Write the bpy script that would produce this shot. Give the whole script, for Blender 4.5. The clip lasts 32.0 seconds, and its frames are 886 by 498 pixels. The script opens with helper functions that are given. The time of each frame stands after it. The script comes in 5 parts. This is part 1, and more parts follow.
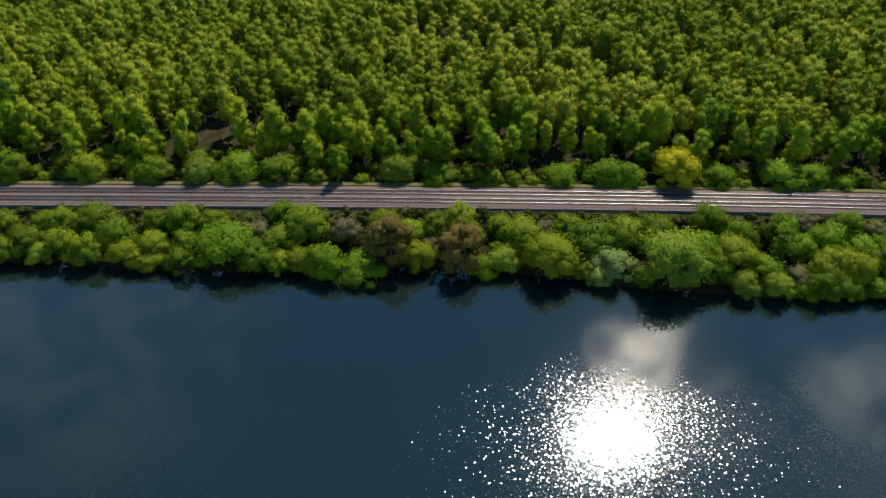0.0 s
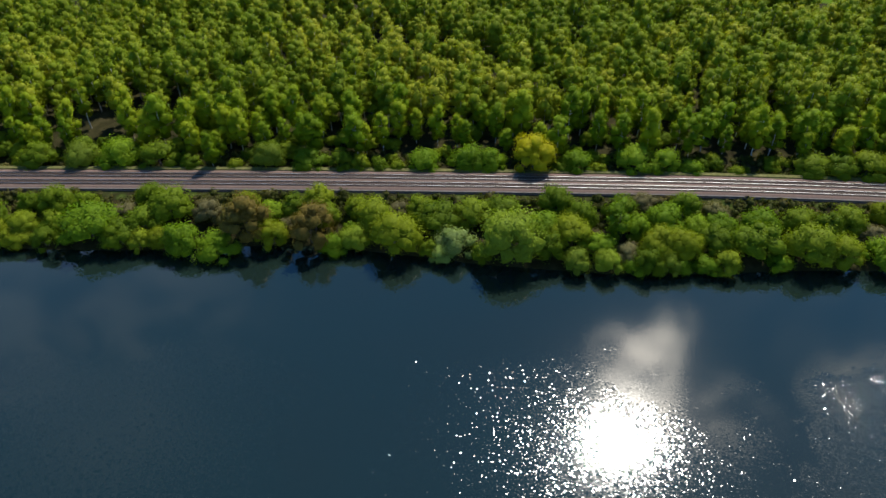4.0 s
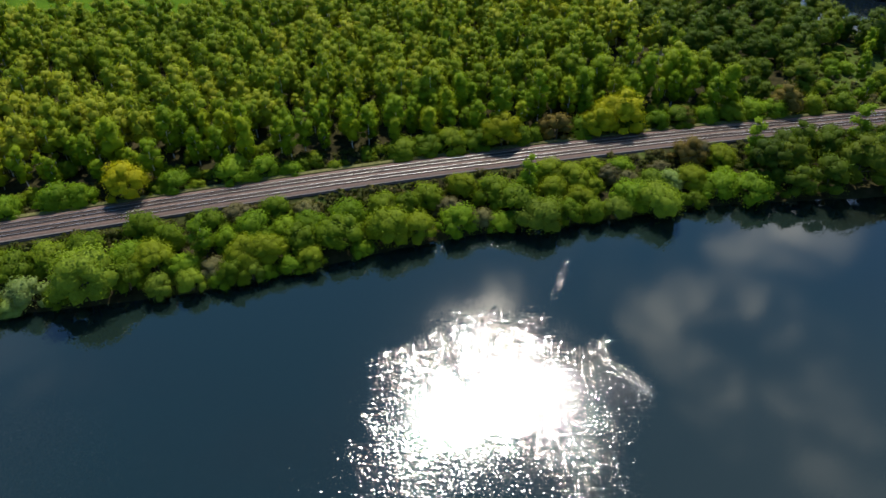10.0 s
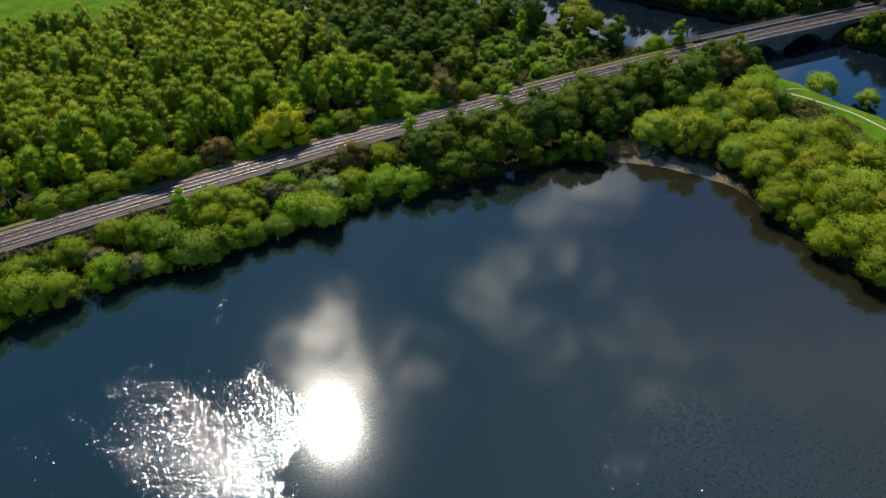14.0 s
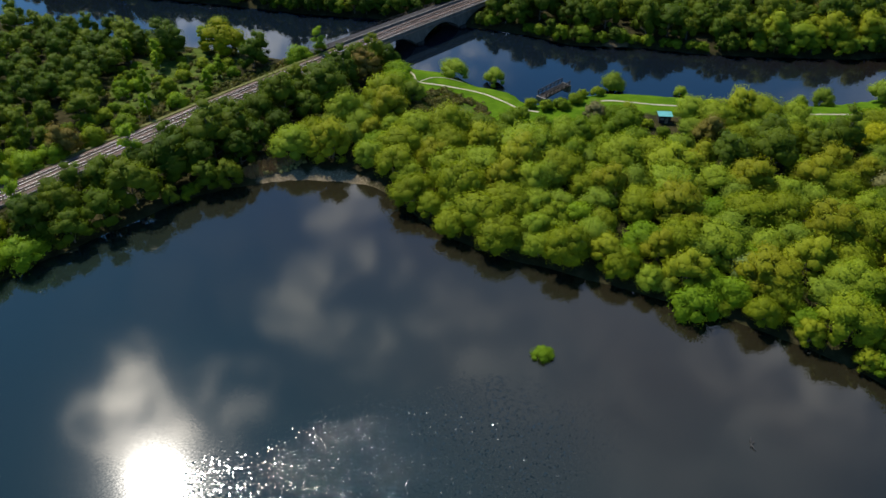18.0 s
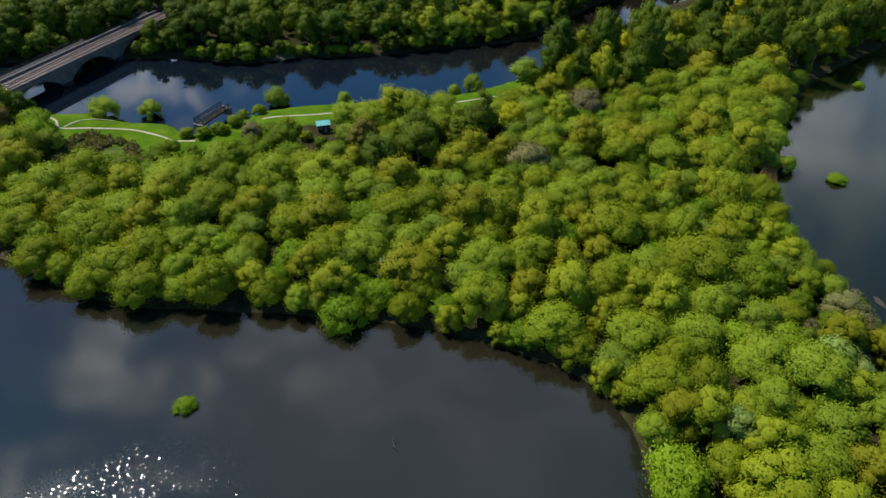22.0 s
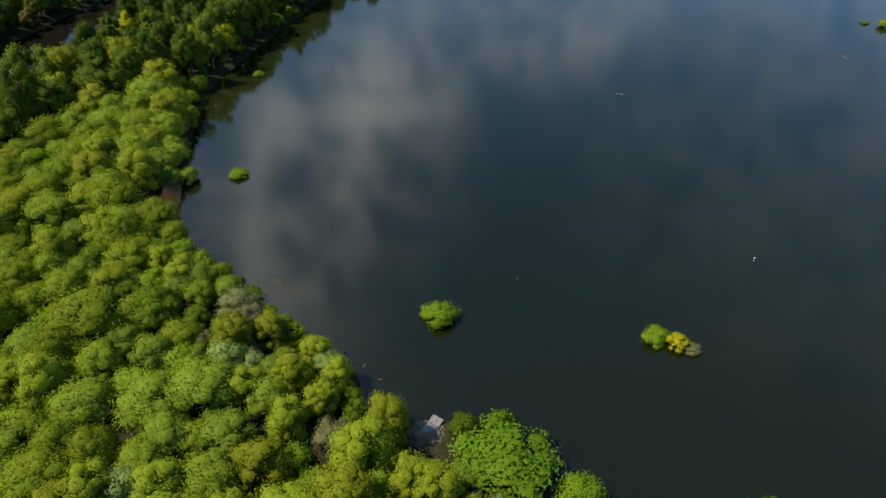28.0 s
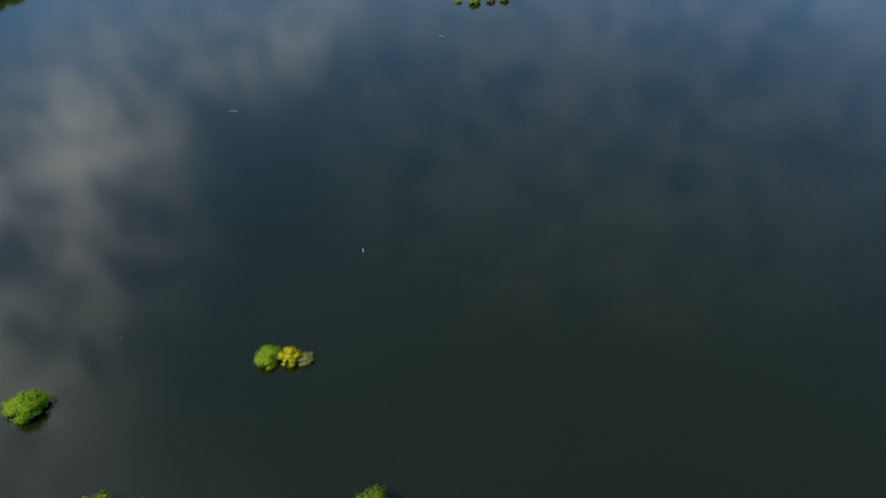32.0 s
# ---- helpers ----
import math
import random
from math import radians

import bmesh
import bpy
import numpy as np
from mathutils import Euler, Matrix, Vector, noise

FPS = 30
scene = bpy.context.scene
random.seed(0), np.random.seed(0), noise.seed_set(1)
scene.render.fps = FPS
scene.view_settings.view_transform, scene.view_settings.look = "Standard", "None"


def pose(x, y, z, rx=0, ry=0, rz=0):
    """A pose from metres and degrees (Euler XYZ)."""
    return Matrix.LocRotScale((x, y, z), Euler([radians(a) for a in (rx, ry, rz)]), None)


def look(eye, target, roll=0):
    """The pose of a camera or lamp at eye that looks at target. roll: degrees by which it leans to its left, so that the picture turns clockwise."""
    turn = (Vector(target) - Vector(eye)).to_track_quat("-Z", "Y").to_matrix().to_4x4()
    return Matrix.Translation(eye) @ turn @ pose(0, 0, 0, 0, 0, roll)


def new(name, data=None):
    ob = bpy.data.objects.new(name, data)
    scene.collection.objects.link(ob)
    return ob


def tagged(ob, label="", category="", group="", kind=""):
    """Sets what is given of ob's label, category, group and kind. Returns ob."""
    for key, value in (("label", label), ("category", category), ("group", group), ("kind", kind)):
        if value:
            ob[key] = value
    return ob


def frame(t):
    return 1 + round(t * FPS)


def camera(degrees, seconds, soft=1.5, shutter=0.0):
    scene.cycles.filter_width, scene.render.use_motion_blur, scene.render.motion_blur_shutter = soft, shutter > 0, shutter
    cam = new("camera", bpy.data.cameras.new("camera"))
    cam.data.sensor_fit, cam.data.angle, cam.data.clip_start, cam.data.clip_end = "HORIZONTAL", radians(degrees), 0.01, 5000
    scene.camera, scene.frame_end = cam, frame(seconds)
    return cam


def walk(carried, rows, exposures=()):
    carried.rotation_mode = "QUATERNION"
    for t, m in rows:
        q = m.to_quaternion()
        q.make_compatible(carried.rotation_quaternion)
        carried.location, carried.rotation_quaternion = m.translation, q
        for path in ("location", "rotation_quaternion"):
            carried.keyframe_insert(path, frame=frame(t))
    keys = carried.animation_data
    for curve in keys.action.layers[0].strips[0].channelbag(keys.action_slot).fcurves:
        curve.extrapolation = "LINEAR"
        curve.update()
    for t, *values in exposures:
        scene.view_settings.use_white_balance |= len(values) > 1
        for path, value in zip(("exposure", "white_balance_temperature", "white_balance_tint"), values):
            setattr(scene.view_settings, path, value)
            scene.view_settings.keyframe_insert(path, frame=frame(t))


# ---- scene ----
cam = camera(64.6, 32.0)
PATH = [
    (0, (-0.647, -0.553, 105.303), (-0.713, 0.993, 104.035), -0.8),
    (0.5, (3.495, -2.201, 105.156), (3.43, -0.654, 103.891), -0.7),
    (1, (7.884, -3.691, 105.048), (7.817, -2.141, 103.784), -0.8),
    (1.5, (12.418, -4.995, 104.975), (12.349, -3.444, 103.714), -0.8),
    (2, (17.025, -6.105, 104.935), (16.953, -4.553, 103.676), -0.8),
    (2.5, (21.653, -7.025, 104.927), (21.579, -5.472, 103.668), -0.9),
    (3, (26.269, -7.767, 104.947), (26.193, -6.215, 103.689), -1.0),
    (3.5, (30.853, -8.354, 104.994), (30.777, -6.801, 103.735), -1.0),
    (5.5, (48.807, -9.697, 105.402), (48.737, -8.149, 104.138), -0.9),
    (6, (53.231, -9.932, 105.55), (53.165, -8.385, 104.284), -0.9),
    (6.5, (57.651, -10.184, 105.713), (57.61, -8.638, 104.445), -0.8),
    (7, (62.076, -10.479, 105.888), (62.083, -8.933, 104.619), -0.8),
    (7.5, (66.517, -10.841, 106.074), (66.594, -9.297, 104.805), -0.7),
    (8, (70.982, -11.288, 106.27), (71.146, -9.752, 105.0), -0.7),
    (8.5, (75.475, -11.839, 106.474), (75.726, -10.314, 105.204), -0.6),
    (9, (79.999, -12.506, 106.685), (80.32, -10.995, 105.415), -0.6),
    (9.5, (84.554, -13.303, 106.901), (84.928, -11.803, 105.632), -0.5),
    (10, (89.139, -14.237, 107.12), (89.559, -12.748, 105.852), -0.5),
    (10.5, (93.747, -15.314, 107.343), (94.215, -13.84, 106.076), -0.5),
    (11, (98.371, -16.54, 107.567), (98.894, -15.083, 106.3), -0.5),
    (11.5, (103.002, -17.915, 107.792), (103.583, -16.481, 106.525), -0.5),
    (12, (107.628, -19.442, 108.016), (108.269, -18.033, 106.749), -0.5),
    (12.5, (112.236, -21.119, 108.238), (112.935, -19.738, 106.972), -0.5),
    (13, (116.812, -22.947, 108.459), (117.566, -21.595, 107.192), -0.5),
    (13.5, (121.343, -24.924, 108.676), (122.152, -23.604, 107.41), -0.5),
    (14, (125.813, -27.048, 108.889), (126.681, -25.766, 107.623), -0.5),
    (14.5, (130.207, -29.318, 109.098), (131.137, -28.08, 107.832), -0.5),
    (16.5, (146.742, -39.836, 109.877), (147.886, -38.791, 108.612), -0.5),
    (17, (150.551, -42.823, 110.056), (151.741, -41.831, 108.791), -0.4),
    (17.5, (154.209, -45.954, 110.228), (155.443, -45.016, 108.964), -0.4),
    (18, (157.707, -49.231, 110.393), (158.982, -48.349, 109.129), -0.3),
    (18.5, (161.038, -52.654, 110.55), (162.35, -51.828, 109.288), -0.2),
    (19, (164.193, -56.225, 110.701), (165.541, -55.455, 109.439), -0.1),
    (19.5, (167.169, -59.944, 110.844), (168.547, -59.229, 109.583), -0.0),
    (20, (169.96, -63.81, 110.98), (171.365, -63.148, 109.721), 0.1),
    (20.5, (172.562, -67.824, 111.109), (173.992, -67.214, 109.851), 0.2),
    (21, (174.972, -71.983, 111.232), (176.427, -71.432, 109.976), 0.3),
    (21.5, (177.186, -76.282, 111.349), (178.669, -75.806, 110.094), 0.4),
    (22, (179.201, -80.716, 111.46), (180.708, -80.324, 110.206), 0.4),
    (22.5, (181.012, -85.278, 111.566), (182.54, -84.968, 110.312), 0.4),
    (23, (182.616, -89.957, 111.667), (184.158, -89.727, 110.414), 0.4),
    (23.5, (184.007, -94.741, 111.764), (185.559, -94.588, 110.511), 0.4),
    (24, (185.179, -99.613, 111.857), (186.737, -99.539, 110.605), 0.3),
    (24.5, (186.126, -104.557, 111.948), (187.686, -104.562, 110.697), 0.2),
    (26.5, (187.48, -124.606, 112.304), (189.011, -124.924, 111.057), -0.1),
    (27, (187.163, -129.564, 112.396), (188.676, -129.967, 111.151), -0.1),
    (27.5, (186.565, -134.451, 112.491), (188.054, -134.941, 111.249), -0.2),
    (28, (185.68, -139.245, 112.592), (187.139, -139.821, 111.351), -0.2),
    (28.5, (184.503, -143.927, 112.698), (185.929, -144.584, 111.46), -0.2),
    (29, (183.036, -148.484, 112.813), (184.427, -149.217, 111.576), -0.2),
    (29.5, (181.287, -152.913, 112.936), (182.639, -153.717, 111.701), -0.2),
    (30, (179.27, -157.221, 113.07), (180.579, -158.095, 111.836), -0.2),
    (30.5, (177.013, -161.43, 113.216), (178.275, -162.373, 111.984), -0.2),
    (31, (174.557, -165.578, 113.376), (175.767, -166.587, 112.144), -0.3),
    (31.5, (171.96, -169.73, 113.552), (173.115, -170.801, 112.319), -0.3),
    (32, (169.302, -173.973, 113.746), (170.397, -175.102, 112.511), -0.3),
]
walk(cam, [(t, look(eye, target, roll)) for t, eye, target, roll in PATH], exposures=[(0, 0.46)])

# ---- world, sun, exposure ----
SUN_EL, SUN_AZ = 52.3, 19.5  # degrees; azimuth from +y towards +x
world = bpy.data.worlds.new("sky")
scene.world = world
world.use_nodes = True
wn, wl = world.node_tree.nodes, world.node_tree.links
wn.clear()


def wnode(kind, **sets):
    n = wn.new(kind)
    for k, v in sets.items():
        n.inputs[k].default_value = v
    return n


sky = wn.new("ShaderNodeTexSky")
sky.sky_type, sky.sun_disc = "NISHITA", False
sky.sun_elevation, sky.sun_rotation = radians(SUN_EL), radians(SUN_AZ)
sky.air_density, sky.dust_density, sky.ozone_density = 1.0, 0.0, 2.4
w_out = wn.new("ShaderNodeOutputWorld")
w_bg = wnode("ShaderNodeBackground", Strength=0.14)
w_tc = wn.new("ShaderNodeTexCoord")
w_sep = wn.new("ShaderNodeSeparateXYZ")
wl.new(w_tc.outputs["Generated"], w_sep.inputs[0])
w_z = wn.new("ShaderNodeMath")
w_z.operation = "ADD"
w_z.inputs[1].default_value = 0.25
w_zc = wn.new("ShaderNodeMath")
w_zc.operation = "MAXIMUM"
w_zc.inputs[1].default_value = 0.2
wl.new(w_sep.outputs["Z"], w_z.inputs[0])
wl.new(w_z.outputs[0], w_zc.inputs[0])
w_flat = wn.new("ShaderNodeCombineXYZ")
for axis in "XY":
    d = wn.new("ShaderNodeMath")
    d.operation = "DIVIDE"
    wl.new(w_sep.outputs[axis], d.inputs[0])
    wl.new(w_zc.outputs[0], d.inputs[1])
    wl.new(d.outputs[0], w_flat.inputs[axis])
w_flat.inputs["Z"].default_value = 3.7
w_noise = wnode("ShaderNodeTexNoise", Scale=12.0, Detail=7.0, Roughness=0.55, Distortion=0.7)
wl.new(w_flat.outputs[0], w_noise.inputs["Vector"])
w_wisp = wn.new("ShaderNodeMapRange")
w_wisp.interpolation_type = "SMOOTHSTEP"
w_wisp.inputs["From Min"].default_value, w_wisp.inputs["From Max"].default_value = 0.36, 0.64
w_wisp.inputs["To Min"].default_value = 0.05
wl.new(w_noise.outputs["Fac"], w_wisp.inputs["Value"])

# broken cloud: wisps of it stand where the lakes mirror them (elevation, azimuth, radius in degrees, density)
CLOUDS = [
    (42.8, 37.5, 1.8, 0.55), (41.0, 41, 2.0, 0.42), (39.8, 45, 2.0, 0.40), (39.8, 49, 2.0, 0.34), (41.2, 53, 2.2, 0.30), (44.6, 41.5, 2.0, 0.45), (46.6, 46, 2.3, 0.38), (47.6, 51, 2.6, 0.34), (45.5, 58, 3.4, 0.26), (48.5, 62, 5, 0.18),
    (35.4, 43.3, 1.7, 0.50), (34.0, 46, 2.4, 0.50), (33.0, 49.5, 2.6, 0.42),
    (48.2, 20, 2.6, 0.8), (45.2, 21.0, 1.8, 0.75), (42.6, 22.2, 1.5, 0.5), (45.8, 16.6, 1.7, 0.5), (49.7, 26.5, 2.0, 0.6), (47.3, 31, 2.6, 0.32), (44, 31, 9, 0.05),
    (27.4, 101, 5, 0.24), (25, 106.5, 5, 0.22), (22, 110, 6, 0.14), (31, 106, 7, 0.16), (34, 93, 8, 0.21), (38, 99, 7, 0.19), (29, 90, 7, 0.20), (41, 91, 6, 0.19), (18.6, 121, 6, 0.20), (47, 82, 10, 0.14),
    (20, 40, 6, 0.6), (20, 53, 7, 0.6), (18.5, 93, 4, 0.5), (14, 150, 24, 0.12), (40, -38, 10, 0.12),
]
cover = None
for el, az, rad, dense in CLOUDS:
    dot = wn.new("ShaderNodeVectorMath")
    dot.operation = "DOT_PRODUCT"
    dot.inputs[1].default_value = (math.sin(radians(az)) * math.cos(radians(el)), math.cos(radians(az)) * math.cos(radians(el)), math.sin(radians(el)))
    wl.new(w_tc.outputs["Generated"], dot.inputs[0])
    span = wn.new("ShaderNodeMapRange")
    span.interpolation_type = "SMOOTHSTEP"
    span.inputs["From Min"].default_value, span.inputs["From Max"].default_value = math.cos(radians(rad * 1.5)), math.cos(radians(rad * 0.3))
    span.inputs["To Min"].default_value, span.inputs["To Max"].default_value = 0.0, dense
    wl.new(dot.outputs["Value"], span.inputs["Value"])
    plus = wn.new("ShaderNodeMath")
    plus.operation = "ADD"
    if cover:
        wl.new(cover, plus.inputs[0])
    else:
        plus.inputs[0].default_value = 0.0
    wl.new(span.outputs[0], plus.inputs[1])
    cover = plus.outputs[0]
w_part = wn.new("ShaderNodeMath")
w_part.operation, w_part.use_clamp = "MULTIPLY", True
wl.new(cover, w_part.inputs[0])
wl.new(w_wisp.outputs[0], w_part.inputs[1])
w_mix = wn.new("ShaderNodeMixRGB")
# cloud close to the sun is lit through and far brighter
w_dot = wn.new("ShaderNodeVectorMath")
w_dot.operation = "DOT_PRODUCT"
w_dot.inputs[1].default_value = (math.sin(radians(SUN_AZ)) * math.cos(radians(SUN_EL)), math.cos(radians(SUN_AZ)) * math.cos(radians(SUN_EL)), math.sin(radians(SUN_EL)))
wl.new(w_tc.outputs["Generated"], w_dot.inputs[0])
w_near = wn.new("ShaderNodeMapRange")
w_near.interpolation_type = "SMOOTHSTEP"
w_near.inputs["From Min"].default_value, w_near.inputs["From Max"].default_value = math.cos(radians(12)), math.cos(radians(3))
wl.new(w_dot.outputs["Value"], w_near.inputs["Value"])
w_cloud = wn.new("ShaderNodeMixRGB")
w_cloud.inputs["Color1"].default_value, w_cloud.inputs["Color2"].default_value = (14.6, 14.6, 14.4, 1), (65.0, 60.0, 53.0, 1)
wl.new(w_near.outputs[0], w_cloud.inputs["Fac"])
wl.new(w_cloud.outputs[0], w_mix.inputs["Color2"])
wl.new(w_part.outputs[0], w_mix.inputs["Fac"])
# a thin veil of high cloud in the east
w_veil = wn.new("ShaderNodeMixRGB")
w_veil.inputs["Color2"].default_value = (14.0, 13.2, 11.6, 1)
v_dot = wn.new("ShaderNodeVectorMath")
v_dot.operation = "DOT_PRODUCT"
v_dot.inputs[1].default_value = (math.sin(radians(72)) * math.cos(radians(56)), math.cos(radians(72)) * math.cos(radians(56)), math.sin(radians(56)))
wl.new(w_tc.outputs["Generated"], v_dot.inputs[0])
v_span = wn.new("ShaderNodeMapRange")
v_span.interpolation_type = "SMOOTHSTEP"
v_span.inputs["From Min"].default_value, v_span.inputs["From Max"].default_value = math.cos(radians(26)), math.cos(radians(8))
v_span.inputs["To Max"].default_value = 0.13
wl.new(v_dot.outputs["Value"], v_span.inputs["Value"])
wl.new(v_span.outputs[0], w_veil.inputs["Fac"])
w_deep = wnode("ShaderNodeHueSaturation", Saturation=1.3)
wl.new(sky.outputs[0], w_deep.inputs["Color"])
wl.new(w_deep.outputs[0], w_veil.inputs["Color1"])
wl.new(w_veil.outputs[0], w_mix.inputs["Color1"])
wl.new(w_mix.outputs[0], w_bg.inputs["Color"])
wl.new(w_bg.outputs[0], w_out.inputs["Surface"])

sun_data = bpy.data.lights.new("sun", "SUN")
sun_data.energy, sun_data.angle, sun_data.color = 4.8, radians(0.53), (1.0, 0.95, 0.86)
sun = new("sun", sun_data)
toward = Vector((math.sin(radians(SUN_AZ)) * math.cos(radians(SUN_EL)), math.cos(radians(SUN_AZ)) * math.cos(radians(SUN_EL)), math.sin(radians(SUN_EL))))
sun.matrix_world = look(Vector((150, 0, 300)) + toward * 50, (150, 0, 300))

# ---- materials ----


class Mat:
    """A small builder of node materials."""

    def __init__(self, name):
        self.m = bpy.data.materials.new(name)
        self.m.use_nodes = True
        self.n, self.l = self.m.node_tree.nodes, self.m.node_tree.links
        self.b = self.n["Principled BSDF"]
        self.out = self.n["Material Output"]
        self.tc = self.n.new("ShaderNodeTexCoord")

    def set(self, **kw):
        for k, v in kw.items():
            self.b.inputs[k.replace("_", " ")].default_value = v
        return self

    def noise(self, scale, detail=4.0, rough=0.55, coord="Object", stretch=None, distortion=0.0, rotate=0.0):
        t = self.n.new("ShaderNodeTexNoise")
        t.inputs["Scale"].default_value, t.inputs["Detail"].default_value, t.inputs["Roughness"].default_value = scale, detail, rough
        t.inputs["Distortion"].default_value = distortion
        src = self.tc.outputs[coord]
        if stretch:
            mp = self.n.new("ShaderNodeMapping")
            mp.vector_type = "TEXTURE" if rotate else "POINT"
            mp.inputs["Scale"].default_value, mp.inputs["Rotation"].default_value = stretch, (0, 0, rotate)
            self.l.new(src, mp.inputs["Vector"])
            src = mp.outputs[0]
        self.l.new(src, t.inputs["Vector"])
        return t.outputs["Fac"]

    def ramp(self, src, *stops):
        r = self.n.new("ShaderNodeValToRGB")
        e = r.color_ramp.elements
        while len(e) < len(stops):
            e.new(0.5)
        for el, (p, c) in zip(e, stops):
            el.position, el.color = p, ((*c, 1) if len(c) == 3 else c) if hasattr(c, "__len__") else (c, c, c, 1)
        self.l.new(src, r.inputs[0])
        return r.outputs[0]

    def mix(self, fac, a, b, mode="MIX"):
        m = self.n.new("ShaderNodeMixRGB")
        m.blend_type = mode
        for key, v in (("Fac", fac), ("Color1", a), ("Color2", b)):
            if hasattr(v, "is_linked"):
                self.l.new(v, m.inputs[key])
            elif hasattr(v, "__len__"):
                m.inputs[key].default_value = (*v, 1)
            else:
                m.inputs[key].default_value = v
        return m.outputs[0]

    def math(self, op, a, b=0.0):
        m = self.n.new("ShaderNodeMath")
        m.operation = op
        for i, v in enumerate((a, b)):
            if hasattr(v, "is_linked"):
                self.l.new(v, m.inputs[i])
            else:
                m.inputs[i].default_value = v
        return m.outputs[0]

    def color(self, src):
        self.l.new(src, self.b.inputs["Base Color"])
        return self

    def rough(self, src):
        self.l.new(src, self.b.inputs["Roughness"])
        return self

    def bump(self, src, strength=0.3, distance=0.1):
        u = self.n.new("ShaderNodeBump")
        u.inputs["Strength"].default_value, u.inputs["Distance"].default_value = strength, distance
        self.l.new(src, u.inputs["Height"])
        self.l.new(u.outputs[0], self.b.inputs["Normal"])
        return self

    def attribute(self, name):
        a = self.n.new("ShaderNodeAttribute")
        a.attribute_name = name
        return a.outputs["Fac"]

    def rand(self):
        return self.n.new("ShaderNodeObjectInfo").outputs["Random"]

    def island(self):
        return self.n.new("ShaderNodeNewGeometry").outputs["Random Per Island"]


def leaf_material(name, dark, light, tint=None, lucent=0.35, attr=""):
    """Leaves: colour drifts from tree to tree and from leaf to leaf, and light passes through."""
    k = Mat(name)
    per_tree = k.attribute(attr) if attr else k.rand()
    per_leaf = k.island()
    a = k.mix(k.ramp(per_leaf, (0.0, 0.3), (1.0, 0.7)), dark, light)
    if tint:
        a = k.mix(k.ramp(per_tree, (0.35, 0.0), (1.0, 0.75)), a, tint)
    hsv = k.n.new("ShaderNodeHueSaturation")
    k.l.new(k.math("ADD", k.math("MULTIPLY", per_tree, 0.44), 0.76), hsv.inputs["Value"])
    k.l.new(a, hsv.inputs["Color"])
    grain = k.ramp(k.noise(3.4, 3.0, 0.65), (0.32, (0.72, 0.70, 0.66)), (0.68, (1.26, 1.23, 1.10)))
    k.color(k.mix(1.0, hsv.outputs[0], grain, "MULTIPLY")).set(Roughness=0.6)
    k.b.inputs["Specular IOR Level"].default_value = 0.06
    k.bump(k.noise(4.2, 4.0, 0.65), 0.5, 0.2)
    tr = k.n.new("ShaderNodeBsdfTranslucent")
    warm = k.mix(1.0, hsv.outputs[0], (1.25, 1.3, 0.45), "MULTIPLY")
    k.l.new(warm, tr.inputs["Color"])
    k.l.new(k.b.inputs["Normal"].links[0].from_socket, tr.inputs["Normal"])
    sh = k.n.new("ShaderNodeMixShader")
    sh.inputs[0].default_value = lucent
    k.l.new(k.b.outputs[0], sh.inputs[1])
    k.l.new(tr.outputs[0], sh.inputs[2])
    k.l.new(sh.outputs[0], k.out.inputs["Surface"])
    return k.m


M = {}
M["willow"] = leaf_material("willow leaves", (0.140, 0.182, 0.006), (0.215, 0.258, 0.012), (0.145, 0.205, 0.018))
M["osier"] = leaf_material("olive-yellow osier leaves", (0.165, 0.178, 0.006), (0.24, 0.25, 0.014), (0.165, 0.215, 0.012))
M["sallow"] = leaf_material("grey-green sallow leaves", (0.125, 0.185, 0.014), (0.18, 0.245, 0.026), (0.155, 0.21, 0.014))
M["lime"] = leaf_material("fresh green leaves", (0.098, 0.178, 0.006), (0.155, 0.25, 0.012), (0.145, 0.21, 0.010))
M["thorn"] = leaf_material("hawthorn leaves", (0.082, 0.135, 0.005), (0.135, 0.20, 0.010), (0.16, 0.19, 0.010))
M["birch"] = leaf_material("birch leaves", (0.115, 0.19, 0.004), (0.18, 0.265, 0.008), (0.21, 0.235, 0.008))
M["birch_far"] = leaf_material("birch leaves in the wood", (0.125, 0.185, 0.006), (0.20, 0.265, 0.012), (0.255, 0.25, 0.02), attr="tint")
M["maple"] = leaf_material("yellow maple leaves", (0.19, 0.215, 0.006), (0.32, 0.335, 0.008), (0.31, 0.27, 0.008))
M["rust"] = leaf_material("rust-brown young leaves", (0.10, 0.075, 0.02), (0.19, 0.14, 0.03), (0.12, 0.12, 0.02))
# cloud shadow over the eastern banks is put into this leaf colour
M["oak"] = leaf_material("riverside leaves with cloud shade", (0.036, 0.066, 0.004), (0.068, 0.108, 0.007), (0.095, 0.115, 0.007))
# green lowered to paint a cloud's shade on the wood by the clearing
M["alder"] = leaf_material("alder leaves with cloud shade", (0.048, 0.084, 0.005), (0.084, 0.132, 0.009), (0.11, 0.135, 0.010))
M["blossom"] = leaf_material("white blossom and leaves", (0.10, 0.18, 0.02), (0.30, 0.36, 0.14), (0.17, 0.24, 0.04))
M["twig"] = leaf_material("bare twigs", (0.095, 0.088, 0.035), (0.15, 0.135, 0.06), (0.13, 0.14, 0.04), lucent=0.2)
M["bramble"] = leaf_material("bramble and nettle leaves", (0.045, 0.058, 0.010), (0.085, 0.096, 0.021), (0.105, 0.082, 0.034), attr="tint")

M["sedge"] = leaf_material("straw-coloured sedge", (0.16, 0.15, 0.035), (0.36, 0.33, 0.16), (0.20, 0.15, 0.04), lucent=0.2, attr="tint")

